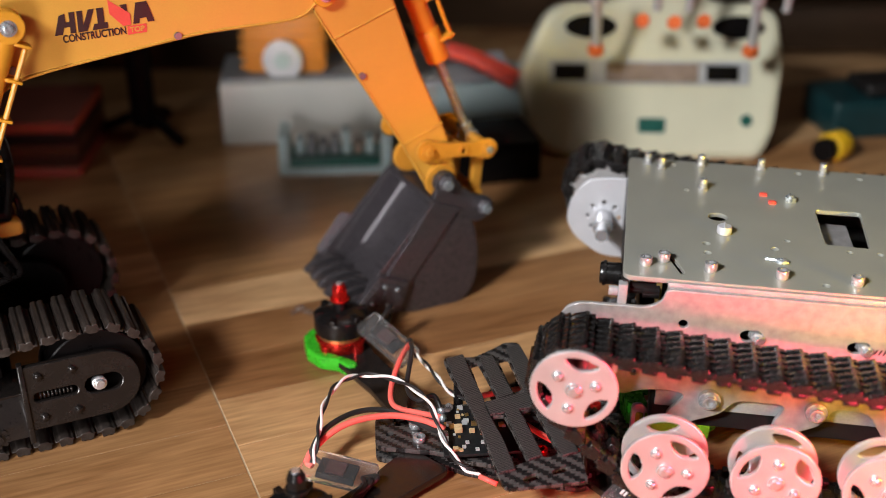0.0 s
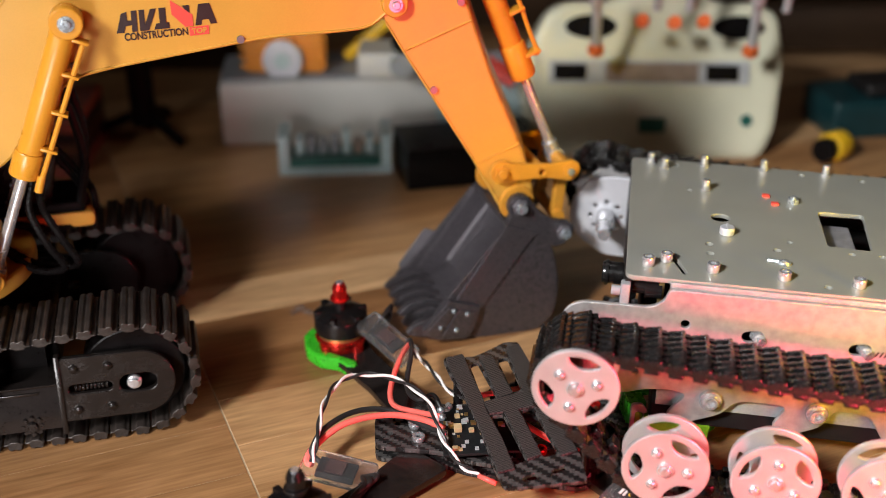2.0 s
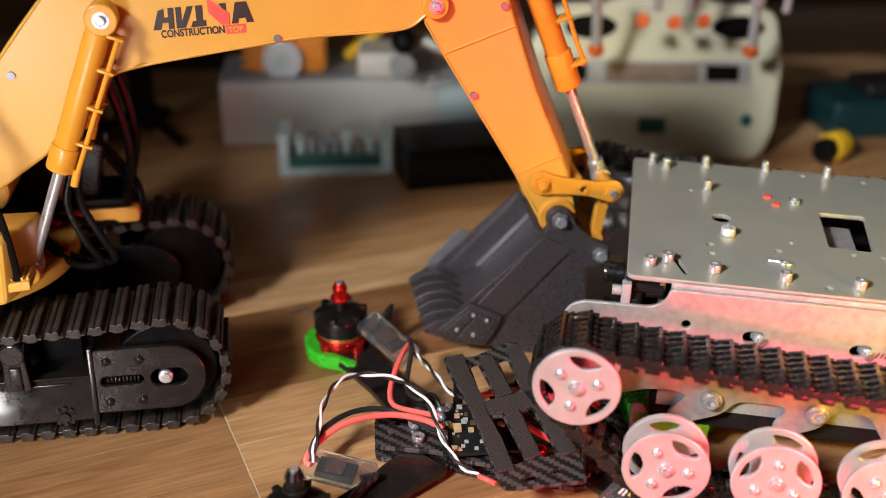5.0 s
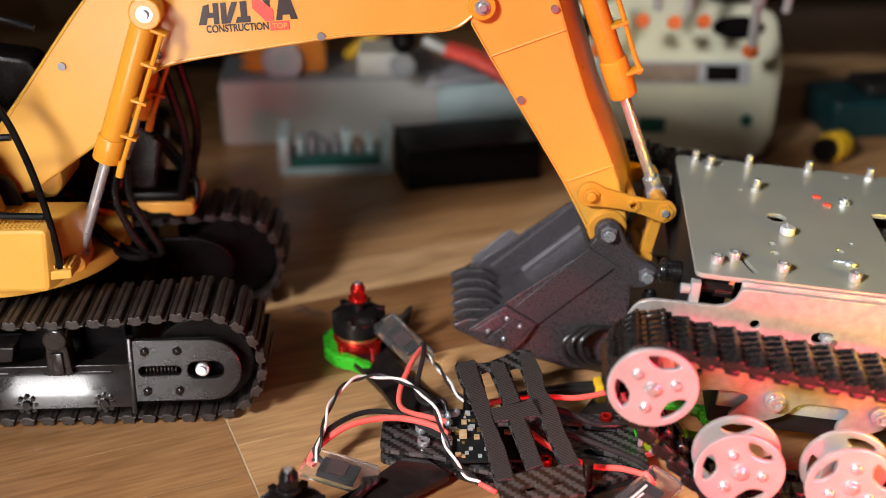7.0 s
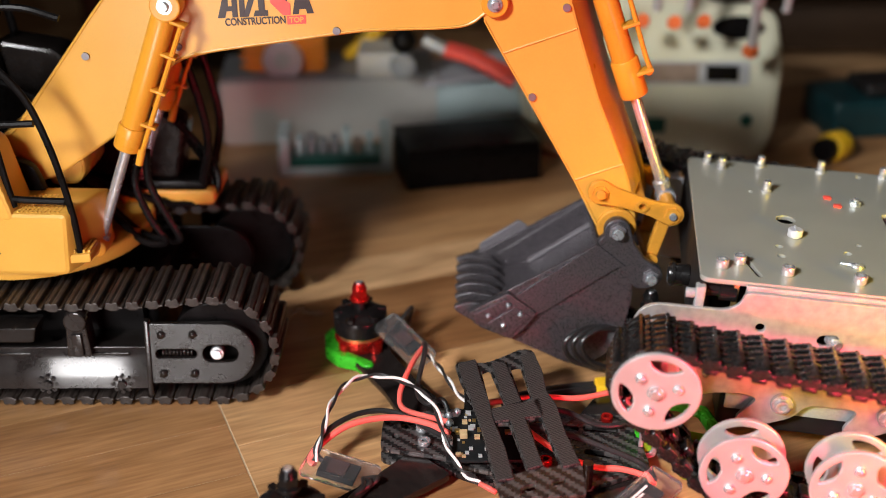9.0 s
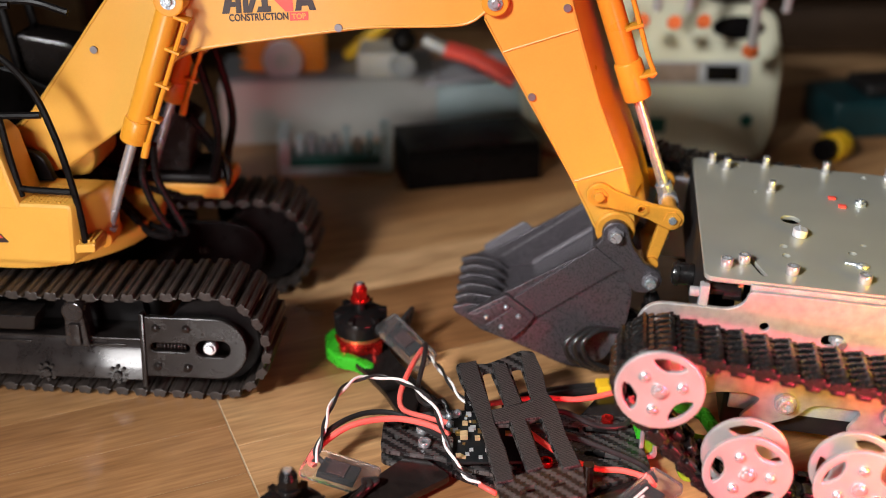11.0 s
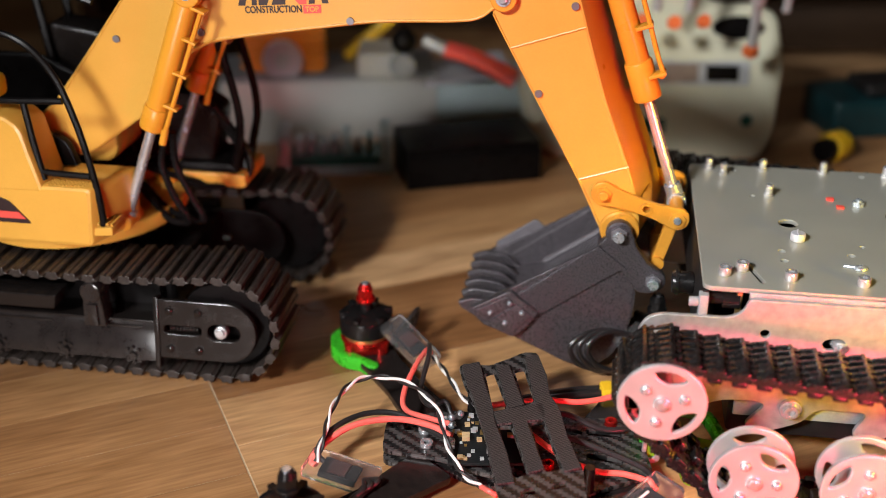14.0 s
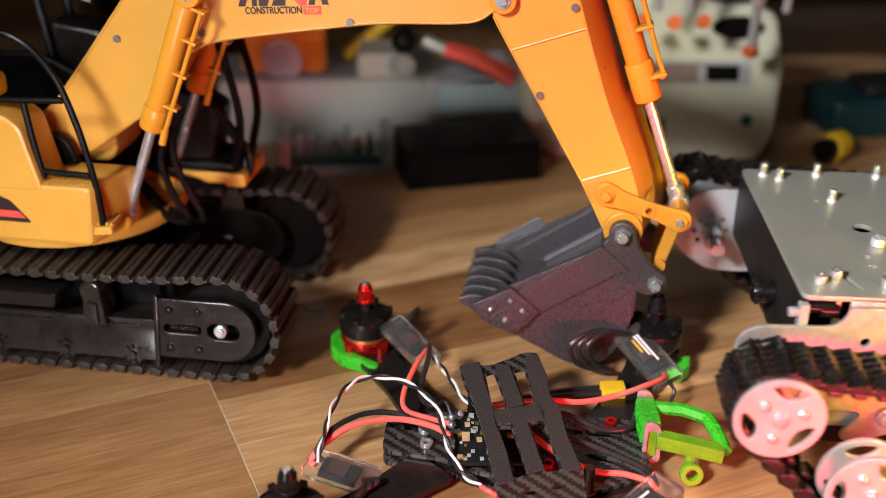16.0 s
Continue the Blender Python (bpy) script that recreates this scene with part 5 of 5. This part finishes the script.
    esc(dr, pose(0.0820, 0.3740, 0.0110, 4, -8, 42), 0.030, 0.014, 3)
    # wires
    def wire(name, m2, r, *pts):
        part(name, Form().tube(pts, r, 10, 8), m2, dr)
    wire("red_wire", M_wire_red, 0.0015, (0.0040, 0.4180, 0.0160), (-0.0060, 0.4230, 0.0185), (-0.0220, 0.4265, 0.0195), (-0.0400, 0.4240, 0.0180), (-0.0530, 0.4170, 0.0130), (-0.0580, 0.4080, 0.0095), (-0.0560, 0.4050, 0.0090))
    wire("black_wire", M_wire_blk, 0.0013, (0.0035, 0.4150, 0.0160), (-0.0040, 0.4220, 0.0150), (-0.0200, 0.4330, 0.0175), (-0.0360, 0.4320, 0.0185), (-0.0500, 0.4220, 0.0170), (-0.0560, 0.4120, 0.0120), (-0.0520, 0.4060, 0.0095))
    wire("red_wire", M_wire_red, 0.0013, (0.0040, 0.4275, 0.0160), (-0.0060, 0.4320, 0.0160), (-0.0170, 0.4380, 0.0165), (-0.0185, 0.4460, 0.0200), (-0.0140, 0.4600, 0.0250), (-0.0080, 0.4740, 0.0270), (-0.0060, 0.4800, 0.0220))
    wire("black_wire", M_wire_blk, 0.0012, (0.0042, 0.4335, 0.0160), (0.0010, 0.4380, 0.0210), (-0.0060, 0.4380, 0.0190), (-0.0105, 0.4480, 0.0200), (-0.0070, 0.4640, 0.0290), (-0.0065, 0.4760, 0.0290), (-0.0080, 0.4820, 0.0220))
    for zo, m2, ph in ((0.0, M_wire_wht, 0.0), (0.0, M_wire_blk, math.pi)):
        spine = smooth_path([(-0.0560, 0.4060, 0.0100), (-0.0530, 0.4150, 0.0180), (-0.0500, 0.4300, 0.0240), (-0.0420, 0.4460, 0.0265), (-0.0290, 0.4500, 0.0270), (-0.0140, 0.4400, 0.0285), (-0.0030, 0.4240, 0.0275), (0.0020, 0.4080, 0.0190), (0.0080, 0.3960, 0.0130), (0.0160, 0.3900, 0.0100)], 8)
        pts = []
        for i, p in enumerate(spine):
            t = (spine[min(i + 1, len(spine) - 1)] - spine[max(i - 1, 0)]).normalized()
            s = t.cross(Vector((0, 0, 1))).normalized()
            u = s.cross(t)
            a = ph + i * 0.55
            pts.append(p + (s * math.cos(a) + u * math.sin(a)) * 0.00080)
        part("signal_wire", Form().tube(pts, 0.00070, 8, 1), m2, dr, "twisted black and white signal pair")
        pts = [p + Vector((0.0008 * math.cos(ph + i * 0.6), 0, 0.0008 * math.sin(ph + i * 0.6))) for i, p in enumerate(smooth_path([(-0.0060, 0.4810, 0.0210), (0.0020, 0.4650, 0.0190), (0.0100, 0.4500, 0.0150), (0.0200, 0.4420, 0.0140)], 8))]
        part("signal_wire", Form().tube(pts, 0.00070, 8, 1), m2, dr, "twisted black and white signal pair")
    wire("heat_shrink", M_wire_red, 0.0012, (0.0160, 0.3900, 0.0100), (0.0230, 0.3850, 0.0090))
    wire("red_wire", M_wire_red, 0.0014, (0.0200, 0.4420, 0.0160), (0.0450, 0.4440, 0.0180), (0.0640, 0.4440, 0.0170), (0.0800, 0.4470, 0.0180), (0.0920, 0.4480, 0.0220), (0.1060, 0.4600, 0.0200), (0.1080, 0.4680, 0.0170))
    wire("red_wire", M_wire_red, 0.0014, (0.0380, 0.4200, 0.0170), (0.0520, 0.4060, 0.0140), (0.0660, 0.3980, 0.0120), (0.0780, 0.3960, 0.0120), (0.0880, 0.3920, 0.0110), (0.0900, 0.3850, 0.0110))
    wire("black_wire", M_wire_blk, 0.0014, (0.0400, 0.4320, 0.0170), (0.0560, 0.4340, 0.0170), (0.0720, 0.4280, 0.0130), (0.0850, 0.4290, 0.0130), (0.0900, 0.4380, 0.0150))
    wire("black_wire", M_wire_blk, 0.0014, (0.0400, 0.4220, 0.0170), (0.0580, 0.4160, 0.0160), (0.0740, 0.4080, 0.0140), (0.0880, 0.3990, 0.0120), (0.0910, 0.3880, 0.0110))
    for k in range(3):
        o = k * 0.0028
        wire("motor_lead", M_wire_blk, 0.0012, (-0.0240, 0.5040, 0.0180), (-0.0200 + o, 0.5100 + o, 0.0200 + o), (-0.0190 + o, 0.5140 + o, 0.0170 + o), (-0.0230 + o, 0.5160, 0.0120), (-0.0290, 0.5110, 0.0080))
        wire("motor_lead", M_wire_blk, 0.0013, (-0.0340, 0.3960, 0.0085), (-0.0280 - o, 0.3930 - o, 0.0110), (-0.0330 - o, 0.3880 - o, 0.0090), (-0.0450, 0.3700, 0.0080))
        wire("motor_lead", M_wire_blk, 0.0014, (0.0900 + o, 0.4985 - o, 0.0240), (0.0733 + o * 1.5, 0.4864, 0.0300), (0.0632 + o * 1.5, 0.4816, 0.0250), (0.0672 + o * 1.5, 0.4830, 0.0140), (0.0809 + o, 0.4878, 0.0060))
    wire("black_wire", M_wire_blk, 0.0009, (0.1085, 0.4620, 0.0170), (0.1115, 0.4600, 0.0130), (0.1095, 0.4560, 0.0080))
    return dr


# ---- clutter behind
def build_transmitter():
    tx = thing("radio_transmitter", "old ivory plastic radio transmitter with two sticks", "transmitter", pose(0.1600, 0.795, 0.0, 0, 0, -2))
    # body leans back: slanted front, rounded shoulders
    front = soften([(-0.078, 0.0), (0.078, 0.0), (0.088, 0.020), (0.092, 0.075), (0.085, 0.108), (0.070, 0.116), (0.036, 0.116), (0.024, 0.128), (-0.024, 0.128), (-0.036, 0.116), (-0.070, 0.116), (-0.085, 0.108), (-0.106, 0.062), (-0.098, 0.020)], 0.012, 5)
    lean = pose(0, 0, 0.0, -14, 0, 0)
    part("case", Form().xz([front], 0.0, 0.050, 0.006, lean), M_ivory, tx)
    part("scale_bezel", Form().xz([rounded(-0.082, 0.0560, 0.066, 0.0735, 0.002)], -0.0020, 0.002, 0.0006, lean), M_silver, tx, "silver trim strip")
    part("scale_window", Form().xz([rounded(-0.040, 0.0580, 0.028, 0.0715, 0.001)], -0.0030, -0.001, 0.0003, lean), M_brown_win, tx)
    for x in (-0.066, 0.046):
        part("trim_lever", Form().xz([rounded(x - 0.012, 0.0590, x + 0.012, 0.0705, 0.001)], -0.0036, -0.001, 0.0005, lean), M_black, tx)
    part("badge", Form().xz([rounded(-0.014, 0.020, 0.006, 0.031, 0.001)], -0.0008, 0.001, 0, lean), M_teal, tx, "small green badge")
    part("badge", Form().xz([ring(0.066, 0.030, 0.0045, 16)], -0.0012, 0.001, 0, lean), M_teal, tx)
    for x in (-0.052, 0.056):
        part("gimbal_well", Form().xz([[(px, 0.098 + (pz - 0.098) * 0.45) for px, pz in ring(x, 0.0980, 0.0190, 28)]], -0.0015, 0.001, 0.0004, lean), M_black, tx)
        part("stick_boot", Form().cyl((x, -0.021, 0.090), (x, -0.026, 0.096), 0.006, 18, r2=0.004), M_orange_ring, tx)
        part("control_stick", Form().cyl((x, -0.024, 0.094), (x - 0.003, -0.040, 0.136), 0.0034, 14).cyl((x - 0.003, -0.040, 0.128), (x - 0.004, -0.043, 0.142), 0.0052, 14, bevel=0.001), M_silver, tx)
    for x, z in ((-0.022, 0.118), (0.000, 0.117), (0.020, 0.118)):
        part("button", Form().cyl((x, -0.026, z - 0.006), (x, -0.031, z - 0.004), 0.0048, 16), M_orange_ring, tx)
    for x in (-0.012, 0.010, 0.076):
        part("toggle_switch", Form().cyl((x, -0.026, 0.120), (x, -0.032, 0.146), 0.0030, 12).cyl((x, -0.031, 0.142), (x, -0.033, 0.150), 0.0045, 12), M_silver, tx)
    part("side_grip", Form().box(-0.094, -0.086, 0.0, 0.05, 0.03, 0.08, 0.003, lean), M_ivory, tx)


def build_clutter():
    b = thing("plastic_box", "long off-white plastic box with dull sides", "box", pose(-0.170, 0.822, 0, 0, 0, 6))
    part("body", Form().box(0, 0.168, 0.0, 0.07, 0, 0.050, 0.004), M_whitebox, b)
    part("lid", Form().box(0.002, 0.166, 0.002, 0.068, 0.050, 0.053, 0.001), M_grey, b)
    g = thing("terminal_block", "teal circuit module with pale end blocks", "circuit board", pose(-0.119, 0.764, 0, 0, 0, 4))
    part("board", Form().box(0.004, 0.076, 0.0, 0.030, 0.004, 0.012, 0.001), M_teal, g)
    part("end_block", Form().box(0.0, 0.008, -0.002, 0.032, 0, 0.030, 0.001), M_pale, g)
    part("end_block", Form().box(0.074, 0.082, -0.002, 0.032, 0, 0.030, 0.001), M_pale, g)
    part("base_rail", Form().box(0.002, 0.080, -0.003, 0.0, 0, 0.006, 0.0005), M_pale, g)
    rng = random.Random(7)
    for i in range(7):
        x = 0.012 + i * 0.0085
        part("relay", Form().box(x, x + 0.006, 0.008, 0.024, 0.012, rng.uniform(0.020, 0.030), 0.001), rng.choice((M_grey, M_pale, M_dark, M_brown_win)), g)
    k = thing("black_box", "flat black plastic project box", "box", pose(-0.0247, 0.733, 0, 0, 0, 13))
    part("body", Form().box(0, 0.098, 0.0, 0.055, 0, 0.026, 0.002), M_black, k)
    part("lid", Form().box(0.0, 0.098, 0.0, 0.055, 0.0262, 0.030, 0.0015), M_black, k)
    o = thing("servo_horn_tower", "orange finned plastic block with a white dial", "fan", pose(-0.122, 0.842, 0.053))
    part("body", Form().box(-0.030, 0.030, 0.0, 0.030, 0, 0.048, 0.003), M_bkorange, o)
    for i in range(6):
        part("fin", Form().box(-0.033, 0.033, -0.003, 0.0, 0.004 + i * 0.0075, 0.0075 + i * 0.0075, 0.0006), M_bkorange, o)
    part("dial", Form().cyl((0.0, -0.003, 0.012), (0.0, -0.009, 0.012), 0.0155, 28, bevel=0.001), M_white, o)
    part("dial_hub", Form().cyl((0.0, -0.009, 0.012), (0.0, -0.011, 0.012), 0.006, 16), M_pale, o)
    part("screw", Form().cyl((-0.030, -0.001, 0.048), (-0.030, -0.001, 0.060), 0.005, 10), M_silver, o)
    # pile on the box: grey tool, red-handled tool, yellow strip, pale cards
    t = thing("tool_pile", "jumble of pale plastic parts and cards", "clutter", pose(-0.01, 0.84, 0))
    part("card", Form().box(-0.02, 0.075, 0.0, 0.06, 0.0, 0.045, 0.004), M_pale, t)
    part("card", Form().box(0.0, 0.07, -0.01, 0.05, 0.045, 0.0475, 0.001, pose(0, 0, 0, 0, -6, 8)), M_white, t)
    part("block", Form().box(-0.055, -0.015, -0.012, 0.03, 0.053, 0.072, 0.003), M_whitebox, t)
    part("lens", Form().cyl((-0.02, -0.02, 0.066), (-0.02, -0.026, 0.066), 0.010, 18, bevel=0.002), M_grey, t)
    part("bottle_cap", Form().ball((-0.019, -0.02, 0.084), 0.010, 14), M_black, t)
    p = thing("pliers", "red-handled pliers lying on the pile", "pliers", pose(0.012, 0.815, 0.073, 0, 22, -12))
    part("handle", Form().tube([(-0.012, 0, 0.0), (0.01, 0.002, 0.002), (0.045, 0.0, 0.0)], 0.0048, 10), M_red_ink, p)
    part("handle", Form().tube([(-0.012, 0.010, 0.0), (0.01, 0.012, 0.002), (0.045, 0.016, 0.0)], 0.0048, 10), M_red_ink, p)
    part("jaw", Form().box(-0.030, -0.010, -0.002, 0.010, -0.003, 0.003, 0.002), M_silver, p)
    y = thing("yellow_strip", "yellow plastic strip leaning on the box", "strip", pose(-0.075, 0.870, 0.053, 0, -40, 0))
    part("body", Form().box(0, 0.050, 0, 0.012, 0, 0.008, 0.002), M_yellow, y)
    # dark stand and red-brown cards to the left, boards behind
    s = thing("camera_stand", "small black tripod stand", "stand", pose(-0.236, 0.848, 0))
    part("column", Form().cyl((0, 0, 0.01), (0, 0, 0.11), 0.010, 18).box(-0.022, 0.022, -0.015, 0.015, 0.10, 0.135, 0.004), M_black, s)
    for a in (80, 200, 320):
        part("leg", Form().tube([(0, 0, 0.02), (0.025 * math.cos(radians(a)), 0.025 * math.sin(radians(a)), 0.012), (0.045 * math.cos(radians(a)), 0.045 * math.sin(radians(a)), 0.004)], 0.0045, 8), M_black, s)
    c = thing("card_stack", "stack of red-brown and dark boards", "stack of boards", pose(-0.40, 0.752, 0, 0, 0, 3))
    for i, (mm, w) in enumerate(((M_paper, 0.135), (M_brown, 0.140), (M_brown2, 0.128), (M_dark, 0.138), (M_paper, 0.120))):
        part("board", Form().box(0.138 - w, 0.138, 0.0, 0.09, i * 0.0085, i * 0.0085 + 0.0080, 0.001), mm, c)
    sh = thing("wooden_box", "plain brown wooden box in shadow", "box", pose(-0.33, 1.02, 0))
    part("side", Form().box(0, 0.20, 0, 0.012, 0, 0.07, 0.002), M_brown2, sh)
    part("top", Form().box(0, 0.20, 0, 0.20, 0.0705, 0.08, 0.002), M_brown2, sh)
    part("block", Form().box(0.06, 0.15, 0.03, 0.12, 0.0805, 0.20, 0.004), M_black, sh)
    # bench of brown boards behind on the right
    bn = thing("wooden_bench", "brown wooden bench boards in shadow behind the table edge", "bench", pose(0.10, 1.05, 0))
    for i, z in enumerate((0.010, 0.070, 0.130)):
        part("board", Form().box(0, 0.75, i * 0.03, i * 0.03 + 0.02, z, z + 0.042, 0.002), (M_brown, M_brown2, M_brown)[i], bn)
    part("leg", Form().box(0.02, 0.06, 0.02, 0.10, 0, 0.012, 0.002), M_brown, bn)
    part("leg", Form().box(0.68, 0.72, 0.02, 0.10, 0, 0.012, 0.002), M_brown, bn)
    part("back_board", Form().box(-0.2, 0.9, 0.12, 0.14, 0.0, 0.30, 0.002), M_brown2, bn)
    q = thing("small_motor", "small black and yellow motor in shadow", "motor", pose(0.288, 0.790, 0))
    part("body", Form().cyl((0, 0, 0.011), (0.012, 0.01, 0.011), 0.011, 20, bevel=0.001), M_yellow, q)
    part("cap", Form().cyl((-0.008, -0.007, 0.011), (0.0, 0.0, 0.011), 0.009, 20, bevel=0.001), M_black, q)
    w = thing("teal_tool_case", "very dark teal plastic tool case", "case", pose(0.305, 0.835, 0, 0, 0, 8))
    part("body", Form().box(0, 0.12, 0, 0.06, 0.0, 0.030, 0.004), M_navy, w)
    part("lid", Form().box(0.03, 0.10, 0.01, 0.05, 0.030, 0.040, 0.004), M_dark, w)
    d = thing("film_scrap", "small crumpled scrap of clear film on the floor", "scrap", pose(-0.0775, 0.5565, 0))
    part("sheet", Form().tube([(-0.008, 0, 0.001), (-0.003, 0.002, 0.004), (0.002, -0.001, 0.002), (0.009, 0.001, 0.001)], 0.0014, 5, 3), M_film, d)


build_setting()
EX, HOUSE, BOOM, STICK, BUCKET, PUSH, BARREL, ROD, CYLS = build_excavator()
ROVER = build_rover()
DRONE_THING = build_drone()
build_transmitter()
build_clutter()


def motions():
    steps = [(r[0], base_pose(r), *arm_poses(r), r[8]) for r in EXC]
    walk(EX, [(s[0], s[1]) for s in steps])
    for ob, k in ((HOUSE, 2), (BOOM, 3), (STICK, 4), (BUCKET, 5)):
        walk(ob, [(s[0], s[k]) for s in steps])
    rows = {"link": [], "push": [], "barrel": [], "rod": [], "bc": [], "br": []}
    for t, _, s, b, k, u, a in steps:
        end = (LINK_FOOT[0] + 0.0372 * math.cos(radians(a)), LINK_FOOT[1] + 0.0372 * math.sin(radians(a)))
        rows["link"].append((t, k @ pose(LINK_FOOT[0], 0, LINK_FOOT[1], 0, -a, 0)))
        ear = k.inverted() @ u @ Vector((0.0182, 0, -0.0242))
        rows["push"].append((t, k @ aim(end, (ear.x, ear.z), 0)))
        rows["barrel"].append((t, k @ aim(CYL_TOP, end, 0)))
        rows["rod"].append((t, k @ aim(end, CYL_TOP, 0) @ pose(0, 0, 0, 0, 180, 0)))
        pin = s.inverted() @ b @ Vector((BOOM_PIN[0], 0, BOOM_PIN[1]))
        foot = (CYL_FOOT[0], 0.0705)
        rows["bc"].append((t, s @ aim((pin.x, pin.z), foot, 0)))
        rows["br"].append((t, s @ aim(foot, (pin.x, pin.z), 0) @ pose(0, 0, 0, 0, 180, 0)))
    for ob in LINKS:
        walk(ob, rows["link"])
    walk(PUSH, rows["push"])
    walk(BARREL, rows["barrel"])
    walk(ROD, rows["rod"])
    for b, r in CYLS:
        walk(b, rows["bc"])
        walk(r, rows["br"])
    walk(ROVER, [(r[0], pose(r[1], r[2], r[3], r[6], r[5], r[4])) for r in ROV])
    walk(DRONE_THING, [(r[0], pose(r[1], r[2], 0, 0, 0, r[3])) for r in DRONE])


motions()
